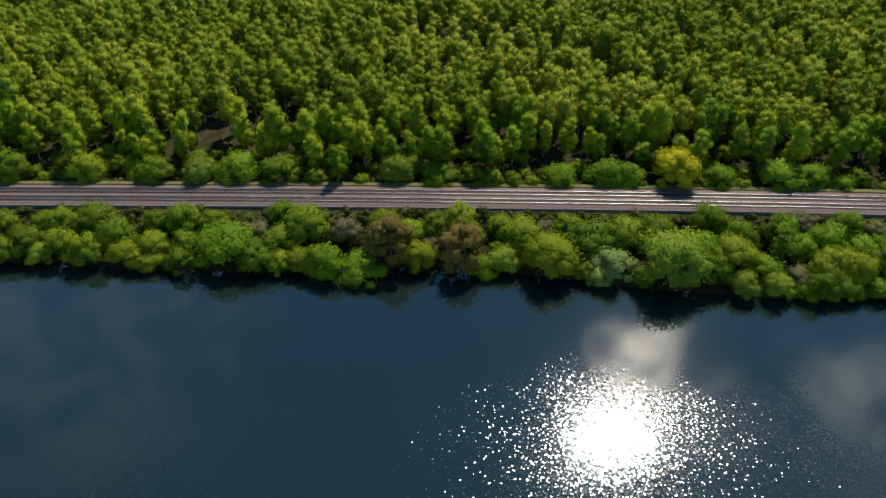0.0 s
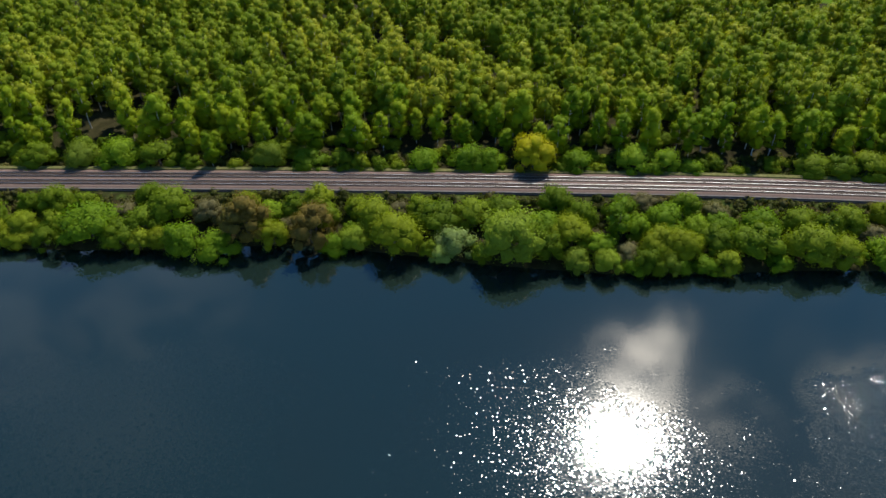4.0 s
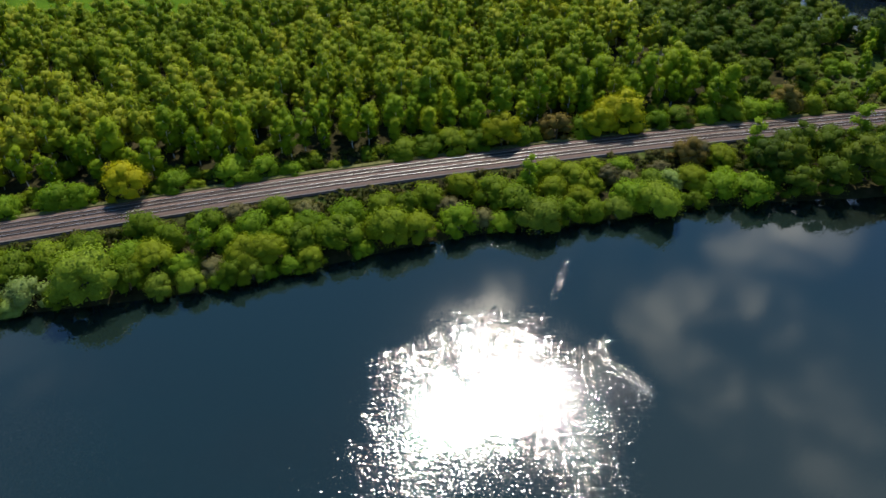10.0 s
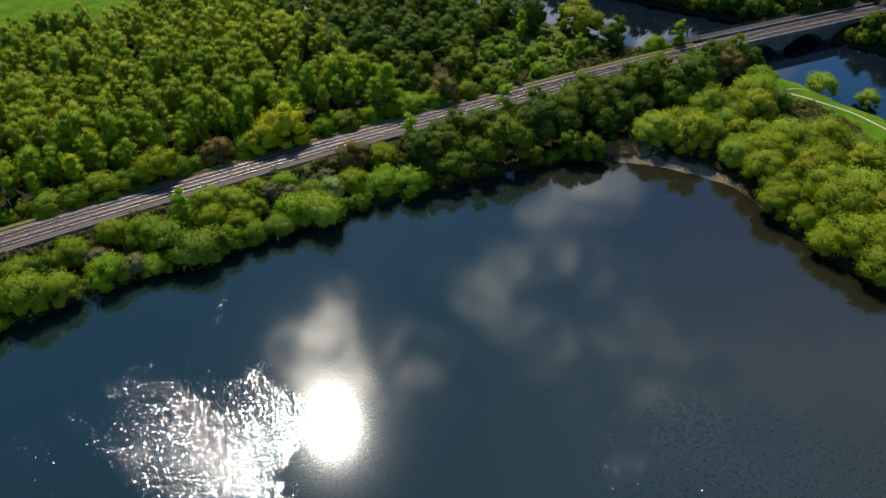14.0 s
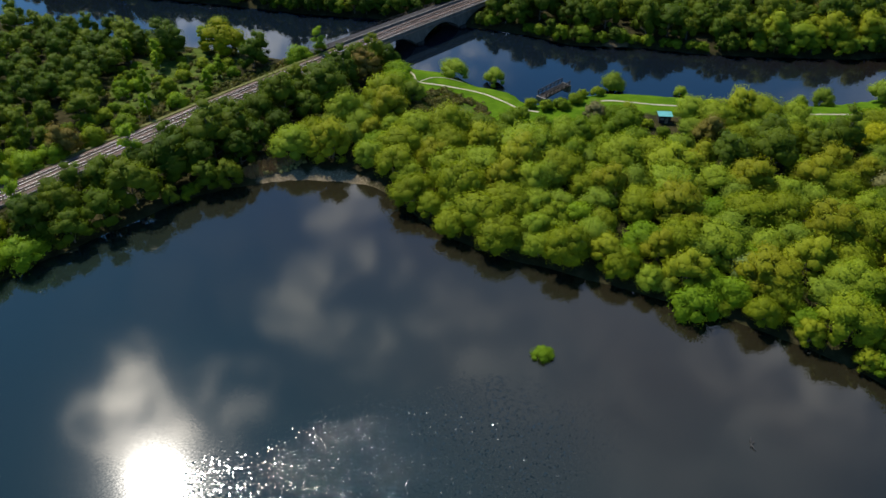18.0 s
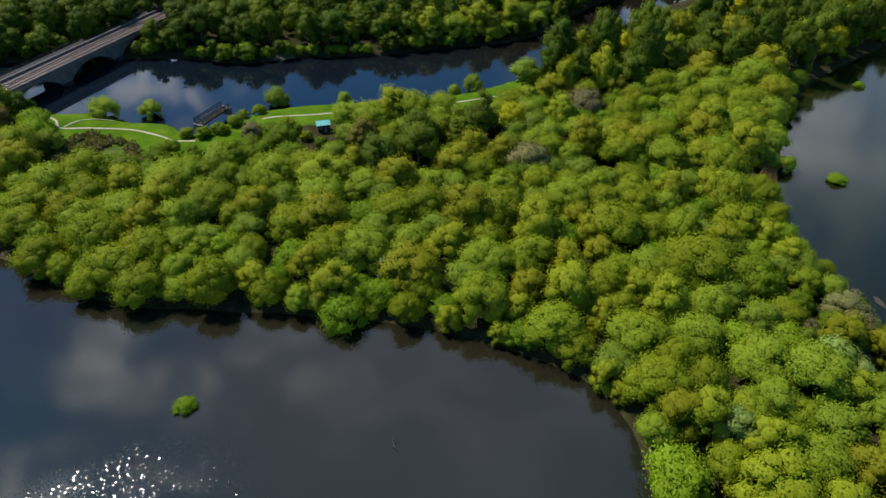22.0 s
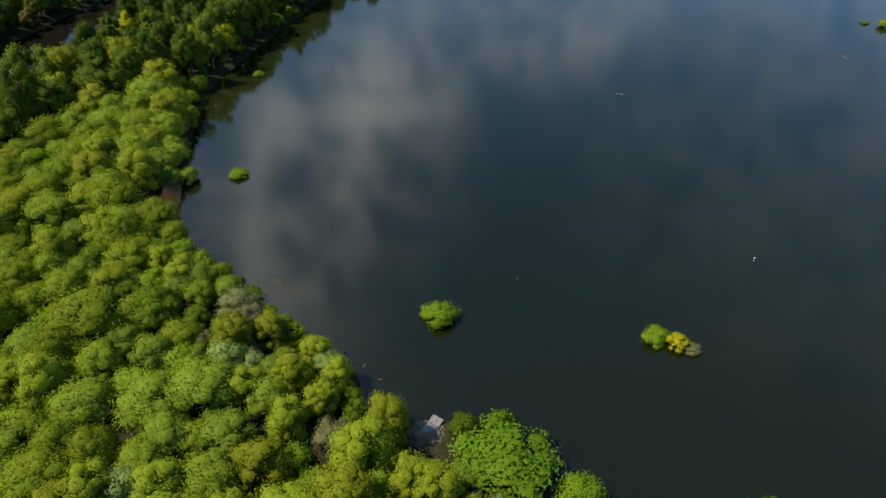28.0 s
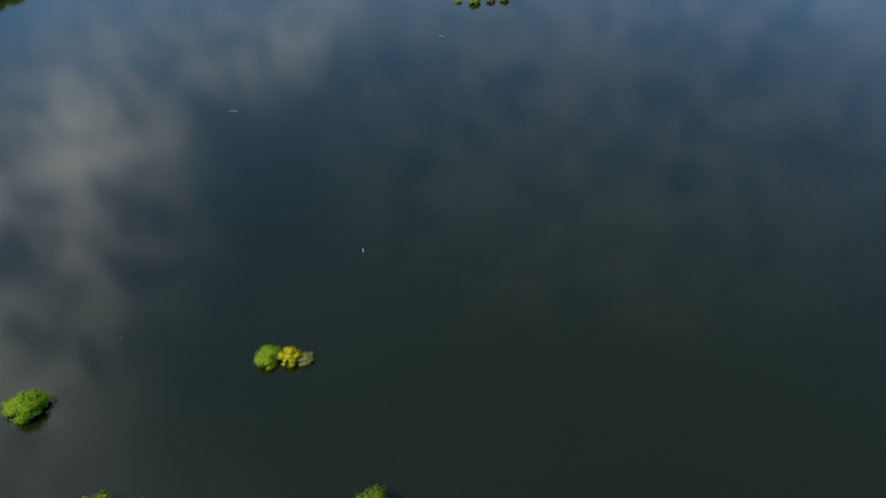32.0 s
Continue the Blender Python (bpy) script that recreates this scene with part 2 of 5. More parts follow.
k = Mat("bark")
k.color(k.ramp(k.noise(3.0, 5, 0.6, stretch=(1, 1, 0.25)), (0.3, (0.06, 0.047, 0.035)), (0.7, (0.17, 0.14, 0.11)))).set(Roughness=0.9)
k.bump(k.noise(9.0, 4, 0.6, stretch=(1, 1, 0.2)), 0.5, 0.05)
M["bark"] = k.m
k = Mat("birch bark")
k.color(k.ramp(k.noise(2.2, 5, 0.6, stretch=(0.4, 0.4, 2.0)), (0.38, (0.08, 0.07, 0.06)), (0.5, (0.55, 0.53, 0.48)))).set(Roughness=0.75)
M["birch_bark"] = k.m

# ground: litter, grass and shingle by the zones of the plan
k = Mat("ground")
litter = k.ramp(k.noise(0.35, 7, 0.62), (0.3, (0.016, 0.014, 0.007)), (0.5, (0.028, 0.026, 0.010)), (0.75, (0.054, 0.044, 0.021)))
grass = k.ramp(k.noise(0.16, 8, 0.6), (0.3, (0.032, 0.070, 0.003)), (0.55, (0.058, 0.112, 0.004)), (0.75, (0.10, 0.145, 0.010)))
rough_grass = k.ramp(k.noise(0.5, 7, 0.65), (0.3, (0.03, 0.05, 0.007)), (0.55, (0.06, 0.085, 0.014)), (0.75, (0.13, 0.125, 0.045)))
shingle = k.ramp(k.noise(2.0, 8, 0.7), (0.3, (0.07, 0.054, 0.030)), (0.55, (0.15, 0.118, 0.072)), (0.75, (0.27, 0.225, 0.15)))
breakup = k.math("MULTIPLY", k.math("SUBTRACT", k.noise(0.25, 6, 0.6), 0.5), 1.2)


def zone(k, name):
    return k.ramp(k.math("ADD", k.attribute(name), breakup), (0.38, 0.0), (0.62, 1.0))


c = k.mix(zone(k, "rough"), litter, rough_grass)
c = k.mix(zone(k, "grass"), c, grass)
c = k.mix(zone(k, "shingle"), c, shingle)
k.color(c).set(Roughness=0.95)
k.bump(k.noise(1.6, 8, 0.7), 0.6, 0.25)
k.b.inputs["Specular IOR Level"].default_value = 0.03
M["ground"] = k.m

# water: dark and smooth, with wind-ruffled streaks that break the light into sparks


def water_material(name, west, east, turn_x, gloss, calm, gusts=()):
    """west, east: the colours of the water itself, which turns from one to the other about turn_x; gusts: x, y, half length, half width, bearing, slope, sparks of the stretches that the wind ruffles."""
    k = Mat(name)
    sep = k.n.new("ShaderNodeSeparateXYZ")
    k.l.new(k.tc.outputs["Object"], sep.inputs[0])

    def span(src, a, b, lo, hi):
        m = k.n.new("ShaderNodeMapRange")
        m.interpolation_type = "SMOOTHSTEP"
        for key, val in (("From Min", a), ("From Max", b), ("To Min", lo), ("To Max", hi)):
            m.inputs[key].default_value = val
        k.l.new(src, m.inputs["Value"])
        return m.outputs[0]

    drift = k.math("MULTIPLY", k.math("SUBTRACT", k.noise(0.012, 4, 0.55), 0.5), 1.2)
    k.color(k.mix(k.math("ADD", span(sep.outputs["X"], turn_x - 55, turn_x + 40, 0.0, 1.0), drift), west, east))
    k.b.inputs["IOR"].default_value = 1.333
    k.b.inputs["Specular IOR Level"].default_value = gloss
    # the gusts' ragged outlines
    rag = k.math("ADD", k.math("MULTIPLY", k.math("SUBTRACT", k.noise(0.07, 3, 0.55), 0.5), 0.9), k.math("MULTIPLY", k.math("SUBTRACT", k.noise(0.5, 3, 0.6), 0.5), 0.42))
    slope, sparks = None, None
    for x, y, long, wide, bearing, steep, spark, soft in gusts:
        mp = k.n.new("ShaderNodeMapping")
        mp.vector_type = "TEXTURE"
        mp.inputs["Location"].default_value, mp.inputs["Rotation"].default_value, mp.inputs["Scale"].default_value = (x, y, 0), (0, 0, radians(bearing)), (long, wide, 1)
        k.l.new(k.tc.outputs["Object"], mp.inputs["Vector"])
        ln = k.n.new("ShaderNodeVectorMath")
        ln.operation = "LENGTH"
        k.l.new(mp.outputs[0], ln.inputs[0])
        inside = span(k.math("ADD", ln.outputs["Value"], rag), 1.0 - soft, 1.0, 1.0, 0.0)
        slope = k.math("MAXIMUM", k.math("MULTIPLY", inside, steep), slope or 0.0)
        sparks = k.math("MAXIMUM", k.math("MULTIPLY", inside, spark), sparks or 0.0)
    base = k.math("ADD", 0.008, k.math("MULTIPLY", k.noise(0.05, 3, 0.5), 0.02))
    if slope:
        lane = k.noise(1.0, 2.0, 0.5, stretch=(12, 70, 1), rotate=0.3)
        slope = k.math("MULTIPLY", slope, k.ramp(lane, (0.42, 0.32), (0.56, 1.0)))
        slope = k.math("ADD", base, slope)
    else:
        slope = base
    k.b.inputs["Roughness"].default_value = calm

    def chop(scale, detail, steep):
        t = k.n.new("ShaderNodeTexNoise")
        t.inputs["Scale"].default_value, t.inputs["Detail"].default_value, t.inputs["Roughness"].default_value = scale, detail, 0.5
        k.l.new(k.tc.outputs["Object"], t.inputs["Vector"])
        mid = k.n.new("ShaderNodeVectorMath")
        mid.operation = "SUBTRACT"
        mid.inputs[1].default_value = (0.5, 0.5, 0.5)
        k.l.new(t.outputs["Color"], mid.inputs[0])
        v = k.n.new("ShaderNodeVectorMath")
        v.operation = "SCALE"
        k.l.new(mid.outputs[0], v.inputs[0])
        k.l.new(steep, v.inputs["Scale"])
        return v.outputs[0]

    tilt = k.n.new("ShaderNodeVectorMath")
    k.l.new(chop(2.7, 1.0, slope), tilt.inputs[0])
    if sparks:
        # single steep wavelets stand out here and there
        crest = k.ramp(k.noise(1.1, 2.0, 0.6), (0.46, 0.0), (0.60, 1.0))
        k.l.new(chop(2.3, 0.0, k.math("MULTIPLY", sparks, crest)), tilt.inputs[1])
    level = k.n.new("ShaderNodeVectorMath")
    level.operation = "MULTIPLY_ADD"
    level.inputs[1].default_value, level.inputs[2].default_value = (1.3, 0.65, 0), (0, 0, 1)
    k.l.new(tilt.outputs[0], level.inputs[0])
    unit = k.n.new("ShaderNodeVectorMath")
    unit.operation = "NORMALIZE"
    k.l.new(level.outputs[0], unit.inputs[0])
    k.l.new(unit.outputs[0], k.b.inputs["Normal"])
    return k.m


GUSTS = [
    (10, 58, 92, 36, 0, 0.16, 0.36, 0.25),
    (121, 62, 29, 27, 0, 0.78, 0.34, 0.14),
    (107, 66, 20, 5, 100, 0.7, 0.4, 0.3),
    (213, -2, 46, 19, -41, 0.022, 1.15, 0.45),
    (147, 93, 9, 1.3, 54, 0.5, 0.9, 0.5),
    (133, 111, 22, 3, -3, 0.3, 0.7, 0.5),
]
M["lake"] = water_material("lake water", (0.0065, 0.0138, 0.0112), (0.0122, 0.0103, 0.0055), 245, 1.0, 0.062, GUSTS)
M["lake_2"] = water_material("dark lake water", (0.0068, 0.0088, 0.0015), (0.0102, 0.0132, 0.0030), 380, 0.70, 0.085)
M["river"] = water_material("river water", (0.003, 0.006, 0.010), (0.008, 0.006, 0.004), 440, 0.7, 0.04)

k = Mat("ballast stone")
k.color(k.ramp(k.noise(5.0, 8, 0.75), (0.3, (0.072, 0.046, 0.036)), (0.55, (0.15, 0.103, 0.082)), (0.8, (0.26, 0.19, 0.155)))).set(Roughness=0.95)
k.bump(k.noise(9.0, 5, 0.7), 0.8, 0.08)
k.b.inputs["Specular IOR Level"].default_value = 0.08
M["ballast"] = k.m
k = Mat("oil-stained ballast")
k.color(k.ramp(k.noise(5.0, 8, 0.75), (0.3, (0.046, 0.031, 0.025)), (0.55, (0.095, 0.068, 0.056)), (0.8, (0.17, 0.128, 0.107)))).set(Roughness=0.95)
k.bump(k.noise(9.0, 5, 0.7), 0.8, 0.08)
k.b.inputs["Specular IOR Level"].default_value = 0.08
M["oily"] = k.m
k = Mat("dry grass verge")
k.color(k.ramp(k.noise(1.1, 8, 0.7), (0.3, (0.05, 0.06, 0.016)), (0.55, (0.12, 0.115, 0.04)), (0.8, (0.22, 0.19, 0.09)))).set(Roughness=0.95)
k.bump(k.noise(6.0, 5, 0.7), 0.8, 0.12)
k.b.inputs["Specular IOR Level"].default_value = 0.05
M["verge"] = k.m
k = Mat("sleeper concrete")
k.color(k.mix(k.rand(), (0.010, 0.009, 0.008), (0.022, 0.018, 0.016))).set(Roughness=0.9)
k.b.inputs["Specular IOR Level"].default_value = 0.08
M["sleeper"] = k.m
k = Mat("rail steel")
k.color(k.ramp(k.noise(3.0, 3, 0.6), (0.4, (0.20, 0.13, 0.09)), (0.7, (0.34, 0.30, 0.27)))).set(Roughness=0.38, Metallic=0.85)
M["rail"] = k.m
k = Mat("polished rail head")
k.set(Base_Color=(0.55, 0.53, 0.50, 1), Roughness=0.40, Metallic=1.0)
M["railhead"] = k.m
k = Mat("pale concrete")
k.color(k.ramp(k.noise(1.2, 7, 0.65), (0.3, (0.22, 0.20, 0.17)), (0.7, (0.42, 0.39, 0.34)))).set(Roughness=0.9)
k.bump(k.noise(7.0, 5, 0.6), 0.3, 0.03)
M["concrete"] = k.m
k = Mat("weathered masonry")
k.color(k.ramp(k.noise(0.5, 8, 0.68, stretch=(1, 1, 0.35)), (0.28, (0.04, 0.035, 0.03)), (0.55, (0.105, 0.093, 0.08)), (0.8, (0.19, 0.17, 0.15)))).set(Roughness=0.92)
k.bump(k.noise(3.0, 6, 0.65), 0.5, 0.06)
M["masonry"] = k.m
k = Mat("dark painted steel")
k.color(k.ramp(k.noise(2.0, 6, 0.6), (0.35, (0.018, 0.018, 0.02)), (0.75, (0.06, 0.05, 0.045)))).set(Roughness=0.8)
k.b.inputs["Specular IOR Level"].default_value = 0.15
M["dark_steel"] = k.m
k = Mat("weathered timber")
k.color(k.ramp(k.noise(2.5, 6, 0.6, stretch=(0.2, 1, 1)), (0.3, (0.10, 0.08, 0.06)), (0.7, (0.30, 0.26, 0.21)))).set(Roughness=0.85)
M["timber"] = k.m
k = Mat("dark stained timber")
k.color(k.ramp(k.noise(2.5, 6, 0.6, stretch=(0.2, 1, 1)), (0.3, (0.018, 0.016, 0.014)), (0.7, (0.06, 0.05, 0.042)))).set(Roughness=0.8)
k.b.inputs["Specular IOR Level"].default_value = 0.1
M["dark_timber"] = k.m
k = Mat("bleached driftwood")
k.color(k.ramp(k.noise(3.0, 5, 0.6), (0.3, (0.14, 0.115, 0.085)), (0.7, (0.34, 0.29, 0.23)))).set(Roughness=0.85)
M["driftwood"] = k.m
k = Mat("wet dark wood")
k.color(k.ramp(k.noise(3.0, 5, 0.6), (0.3, (0.02, 0.018, 0.016)), (0.7, (0.06, 0.055, 0.05)))).set(Roughness=0.9)
M["wet_wood"] = k.m
k = Mat("turquoise roof sheet")
k.color(k.ramp(k.noise(1.2, 6, 0.6), (0.3, (0.05, 0.20, 0.19)), (0.7, (0.10, 0.32, 0.29)))).set(Roughness=0.45)
M["roof_teal"] = k.m
k = Mat("gravel path")
k.color(k.ramp(k.noise(1.4, 8, 0.7), (0.3, (0.20, 0.17, 0.10)), (0.6, (0.36, 0.31, 0.21)), (0.8, (0.5, 0.45, 0.34)))).set(Roughness=0.95)
M["path"] = k.m
k = Mat("wet mud")
k.color(k.ramp(k.noise(0.9, 6, 0.65), (0.3, (0.025, 0.021, 0.014)), (0.7, (0.075, 0.06, 0.042)))).set(Roughness=0.95)
k.b.inputs["Specular IOR Level"].default_value = 0.05
M["mud"] = k.m
k = Mat("white paint")
k.color(k.ramp(k.noise(3.0, 4), (0.3, (0.6, 0.6, 0.58)), (0.7, (0.8, 0.8, 0.78)))).set(Roughness=0.5)
M["white"] = k.m
k = Mat("dry reed")
k.color(k.mix(k.island(), (0.16, 0.085, 0.03), (0.34, 0.21, 0.08))).set(Roughness=0.8)
M["reed"] = k.m
k = Mat("dirty trough concrete")
k.color(k.ramp(k.noise(1.2, 7, 0.65), (0.3, (0.06, 0.05, 0.042)), (0.7, (0.13, 0.11, 0.095)))).set(Roughness=0.95)
M["trough"] = k.m

# ---- the plan: shores, railway, land ----


def spline(points, step, closed=False):
    """A smooth line through points, resampled at about the given step."""
    p = [np.array(q, float) for q in points]
    n, out = len(p), []
    for i in range(n if closed else n - 1):
        if closed:
            a, b, c, d = p[i - 1], p[i], p[(i + 1) % n], p[(i + 2) % n]
        else:
            b, c = p[i], p[i + 1]
            a, d = p[i - 1] if i else 2 * b - c, p[i + 2] if i + 2 < n else 2 * c - b
        m = max(2, int(np.linalg.norm(c - b) / step))
        for u in np.arange(m) / m:
            out.append(0.5 * (2 * b + (c - a) * u + (2 * a - 5 * b + 4 * c - d) * u**2 + (3 * b - a - 3 * c + d) * u**3))
    if not closed:
        out.append(p[-1])
    return np.array(out)


LAKE = [(-420, 119), (-250, 121), (-108, 121), (-72, 119), (-42, 119), (-11, 121), (10, 120), (35, 116), (61, 113), (89, 113), (117, 115), (144, 114), (165, 111), (195, 109), (225, 103), (250, 97), (263, 88), (272, 79), (281, 60), (278, 47), (275, 35), (274, 19), (277, 4), (281, -17), (284, -36), (285, -56), (283, -72), (280, -84), (270, -95), (253, -100), (220, -104), (150, -106), (0, -112), (-200, -118), (-420, -120)]
MERE = [(549, -234), (522, -214), (482, -181), (461, -164.5), (442, -150.5), (420, -142), (392, -135), (372, -131), (350, -129), (337, -132), (324, -141), (307, -147), (295, -154), (285, -159), (274, -157), (269, -167), (261, -181), (250, -183), (241, -184), (222, -204), (206, -220), (178, -242), (100, -290), (-60, -330), (-300, -480), (-300, -800), (300, -1000), (700, -800), (640, -420), (575, -290)]
RIVER_A = [(230, 420), (268, 330), (296, 260), (312, 205), (326, 165), (331, 146), (338, 128), (349, 106), (356, 88), (354, 72), (356, 58), (352, 48), (374, 31), (386, 7), (394, -14), (406, -32), (420, -46), (442, -59), (476, -75), (511, -97), (548, -127), (610, -190), (720, -330)]
RIVER_B = [(270, 440), (310, 340), (334, 275), (357, 215), (372, 170), (384, 142), (396, 112), (404, 84), (406, 60), (417, 40), (427, 13), (443, -16), (462, -44), (503, -64), (535, -87), (562, -112), (640, -185), (760, -330)]
RAIL = [(-420, 136), (-250, 139.5), (-119, 141.5), (-20, 142.4), (60, 142.2), (110, 141.2), (157, 138.6), (204, 135), (246, 130.2), (292, 124.8), (347, 117), (376, 112.6), (405, 107), (450, 97), (520, 79), (640, 46), (760, 10)]
RAIL_Z, RIVER_Z = 5.0, -1.6
lake_line, mere_line = spline(LAKE, 7, True), spline(MERE, 7, True)
river_line = np.concatenate([spline(RIVER_A, 7), spline(RIVER_B, 7)[::-1]]) + (-2.2, -0.8)
rail_line = spline(RAIL, 1.0)
rail_s = np.r_[0, np.cumsum(np.linalg.norm(np.diff(rail_line, axis=0), axis=1))]


def rail_at(s):
    """The point and the unit direction of the railway's middle line, s metres along."""
    p = np.array([np.interp(s, rail_s, rail_line[:, i]) for i in (0, 1)])
    q = np.array([np.interp(s + 1, rail_s, rail_line[:, i]) - np.interp(s - 1, rail_s, rail_line[:, i]) for i in (0, 1)])
    return p, q / np.linalg.norm(q)


def rail_s_at_x(x):
    return float(np.interp(x, rail_line[:, 0], rail_s))


def rail_offset(xy):
    """How far points lie from the railway's middle line, north positive."""
    xy = np.asarray(xy, float).reshape(-1, 2)
    y = np.interp(xy[:, 0], rail_line[:, 0], rail_line[:, 1])
    g = np.gradient(rail_line[:, 1], rail_line[:, 0])
    return (xy[:, 1] - y) / np.sqrt(1 + np.interp(xy[:, 0], rail_line[:, 0], g) ** 2)


def to_shore(xy, line):
    """The signed distance of points from a closed shore, land positive."""
    xy, line = np.asarray(xy, np.float32).reshape(-1, 2), np.asarray(line, np.float32)
    out = np.empty(len(xy))
    a, b = line, np.roll(line, -1, 0)
    d = b - a
    dd = (d * d).sum(1)
    for i in range(0, len(xy), 4000):
        p = xy[i : i + 4000, None]
        u = (((p - a) * d).sum(2) / dd).clip(0, 1)
        near = np.sqrt((((a + u[..., None] * d) - p) ** 2).sum(2).min(1))
        over = (a[:, 1] > p[..., 1]) != (b[:, 1] > p[..., 1])
        cross = a[:, 0] + (p[..., 1] - a[:, 1]) / np.where(np.abs(d[:, 1]) < 1e-9, 1e-9, d[:, 1]) * d[:, 0]
        inside = (over & (p[..., 0] < cross)).sum(1) % 2 == 1
        out[i : i + 4000] = np.where(inside, -near, near)
    return out


def land(xy):
    """Distance to the nearest water, land positive."""
    return np.minimum(np.minimum(to_shore(xy, lake_line), to_shore(xy, mere_line)), to_shore(xy, river_line))


def wave(xy, a, b):
    """Soft unevenness, about -1 to 1."""
    x, y = np.asarray(xy, float).reshape(-1, 2).T
    return (np.sin(x / a + 1.3 * np.sin(y / b)) + np.sin(y / a * 1.17 + 2.1 * np.sin(x / b * 0.9)) + np.sin((x + y) / b)) / 3


def heights(xy, d=None, dr=None):
    xy = np.asarray(xy, float).reshape(-1, 2)
    d, r = land(xy) if d is None else d, rail_offset(xy)
    z = np.where(d > 0, 1.0 * (1 - np.exp(-d / 1.8)) + 0.9 * (1 - np.exp(-d / 18)) + 0.25 * wave(xy, 7, 11) * np.clip(d / 6, 0, 1), np.maximum(d * 0.3, -3))
    z += np.where(d > 0, np.clip((r - 2) / 12, 0, 1) * np.clip((300 - xy[:, 0]) / 40, 0, 1) * 1.6, 0)
    dr = to_shore(xy, river_line) if dr is None else dr
    z = np.minimum(z, RIVER_Z + np.where(dr > 0, 1.1 * (1 - np.exp(-dr / 1.5)) + 0.3 * dr, np.maximum(dr * 0.35, -3)))
    bank = 4.62 - np.clip(np.abs(r) - 4.6, 0, None) / 1.9
    keep = (xy[:, 0] < 347) | (xy[:, 0] > 421)
    z = np.where(keep & (np.abs(r) < 16) & (d > -2), np.maximum(z, bank), z)
    return z


def clearing(x, y):
    """1 at the edge of the scrubby clearing north of the line, less inside."""
    u, w = (x - 292) * 0.88 + (y - 158) * 0.47, (y - 158) * 0.88 - (x - 292) * 0.47
    return np.hypot(u / 32, w / 22)


def mesh_from(name, verts, faces, mats=(), face_mats=None, smooth=False):
    me = bpy.data.meshes.new(name)
    me.from_pydata(np.asarray(verts, float).tolist() if not isinstance(verts, list) else verts, [], faces)
    for m in mats:
        me.materials.append(m)
    if face_mats is not None:
        me.polygons.foreach_set("material_index", np.asarray(face_mats, np.int32))
    if smooth:
        me.shade_smooth()
    me.update()
    return me


def tri_mesh(name, verts, tris, mats, tri_mats, normals):
    """A mesh of triangles from arrays; leaves take the direction in which their spray faces."""
    verts, tris = np.asarray(verts, np.float32), np.asarray(tris, np.int32)
    me = bpy.data.meshes.new(name)
    me.vertices.add(len(verts))
    me.vertices.foreach_set("co", verts.ravel())
    me.loops.add(tris.size)
    me.loops.foreach_set("vertex_index", tris.ravel())
    me.polygons.add(len(tris))
    me.polygons.foreach_set("loop_start", np.arange(0, tris.size, 3, dtype=np.int32))
    for m in mats:
        me.materials.append(m)
    me.polygons.foreach_set("material_index", np.asarray(tri_mats, np.int32))
    me.update(calc_edges=True)
    me.shade_smooth()
    me.normals_split_custom_set_from_vertices(np.asarray(normals, np.float32))
    return me


def part(name, bm, material, parent=None, label=""):
    """Links a bmesh (or a mesh) as one object under a thing or a part."""
    if isinstance(bm, bpy.types.Mesh):
        me = bm
    else:
        me = bpy.data.meshes.new(name)
        bm.to_mesh(me)
        bm.free()
    if material is not None and not me.materials:
        me.materials.append(material)
    ob = new(name, me)
    ob.parent = parent
    return tagged(ob, label)


def box(bm, size, m=None, bevel=0.0):
    g = bmesh.ops.create_cube(bm, size=1.0, matrix=(m or Matrix()) @ Matrix.Diagonal((*size, 1)))
    if bevel:
        es = list({e for v in g["verts"] for e in v.link_edges})
        bmesh.ops.bevel(bm, geom=es, offset=bevel, segments=1, affect="EDGES")
    return bm


def place(x, y, z=0.0, rz=0.0, s=1.0, sz=None):
    return Matrix.LocRotScale((x, y, z), Euler((0, 0, rz)), (s, s, sz or s))


# the ground: one sheet, fine where the camera passes, out to the horizon
far = np.array([30, 70, 130, 220, 360, 600, 1000, 1700, 2800, 4200.0])
gx = np.concatenate([-260 - far[::-1], np.arange(-260, 600.1, 3.6), 600 + far])
gy = np.concatenate([-470 - far[::-1], np.arange(-470, 335.1, 3.6), 335 + far])
X, Y = np.meshgrid(gx, gy)
flat = np.c_[X.ravel(), Y.ravel()]
d_river = to_shore(flat, river_line)
d_land = np.minimum(np.minimum(to_shore(flat, lake_line), to_shore(flat, mere_line)), d_river)
r_off, Z = rail_offset(flat), heights(flat, d_land, d_river)
nx, ny = len(gx), len(gy)
i0 = (np.arange(ny - 1)[:, None] * nx + np.arange(nx - 1)).ravel()
ground_me = mesh_from("ground", np.c_[flat, Z], np.c_[i0, i0 + 1, i0 + nx + 1, i0 + nx].tolist(), [M["ground"]], smooth=True)
x_, y_ = flat.T
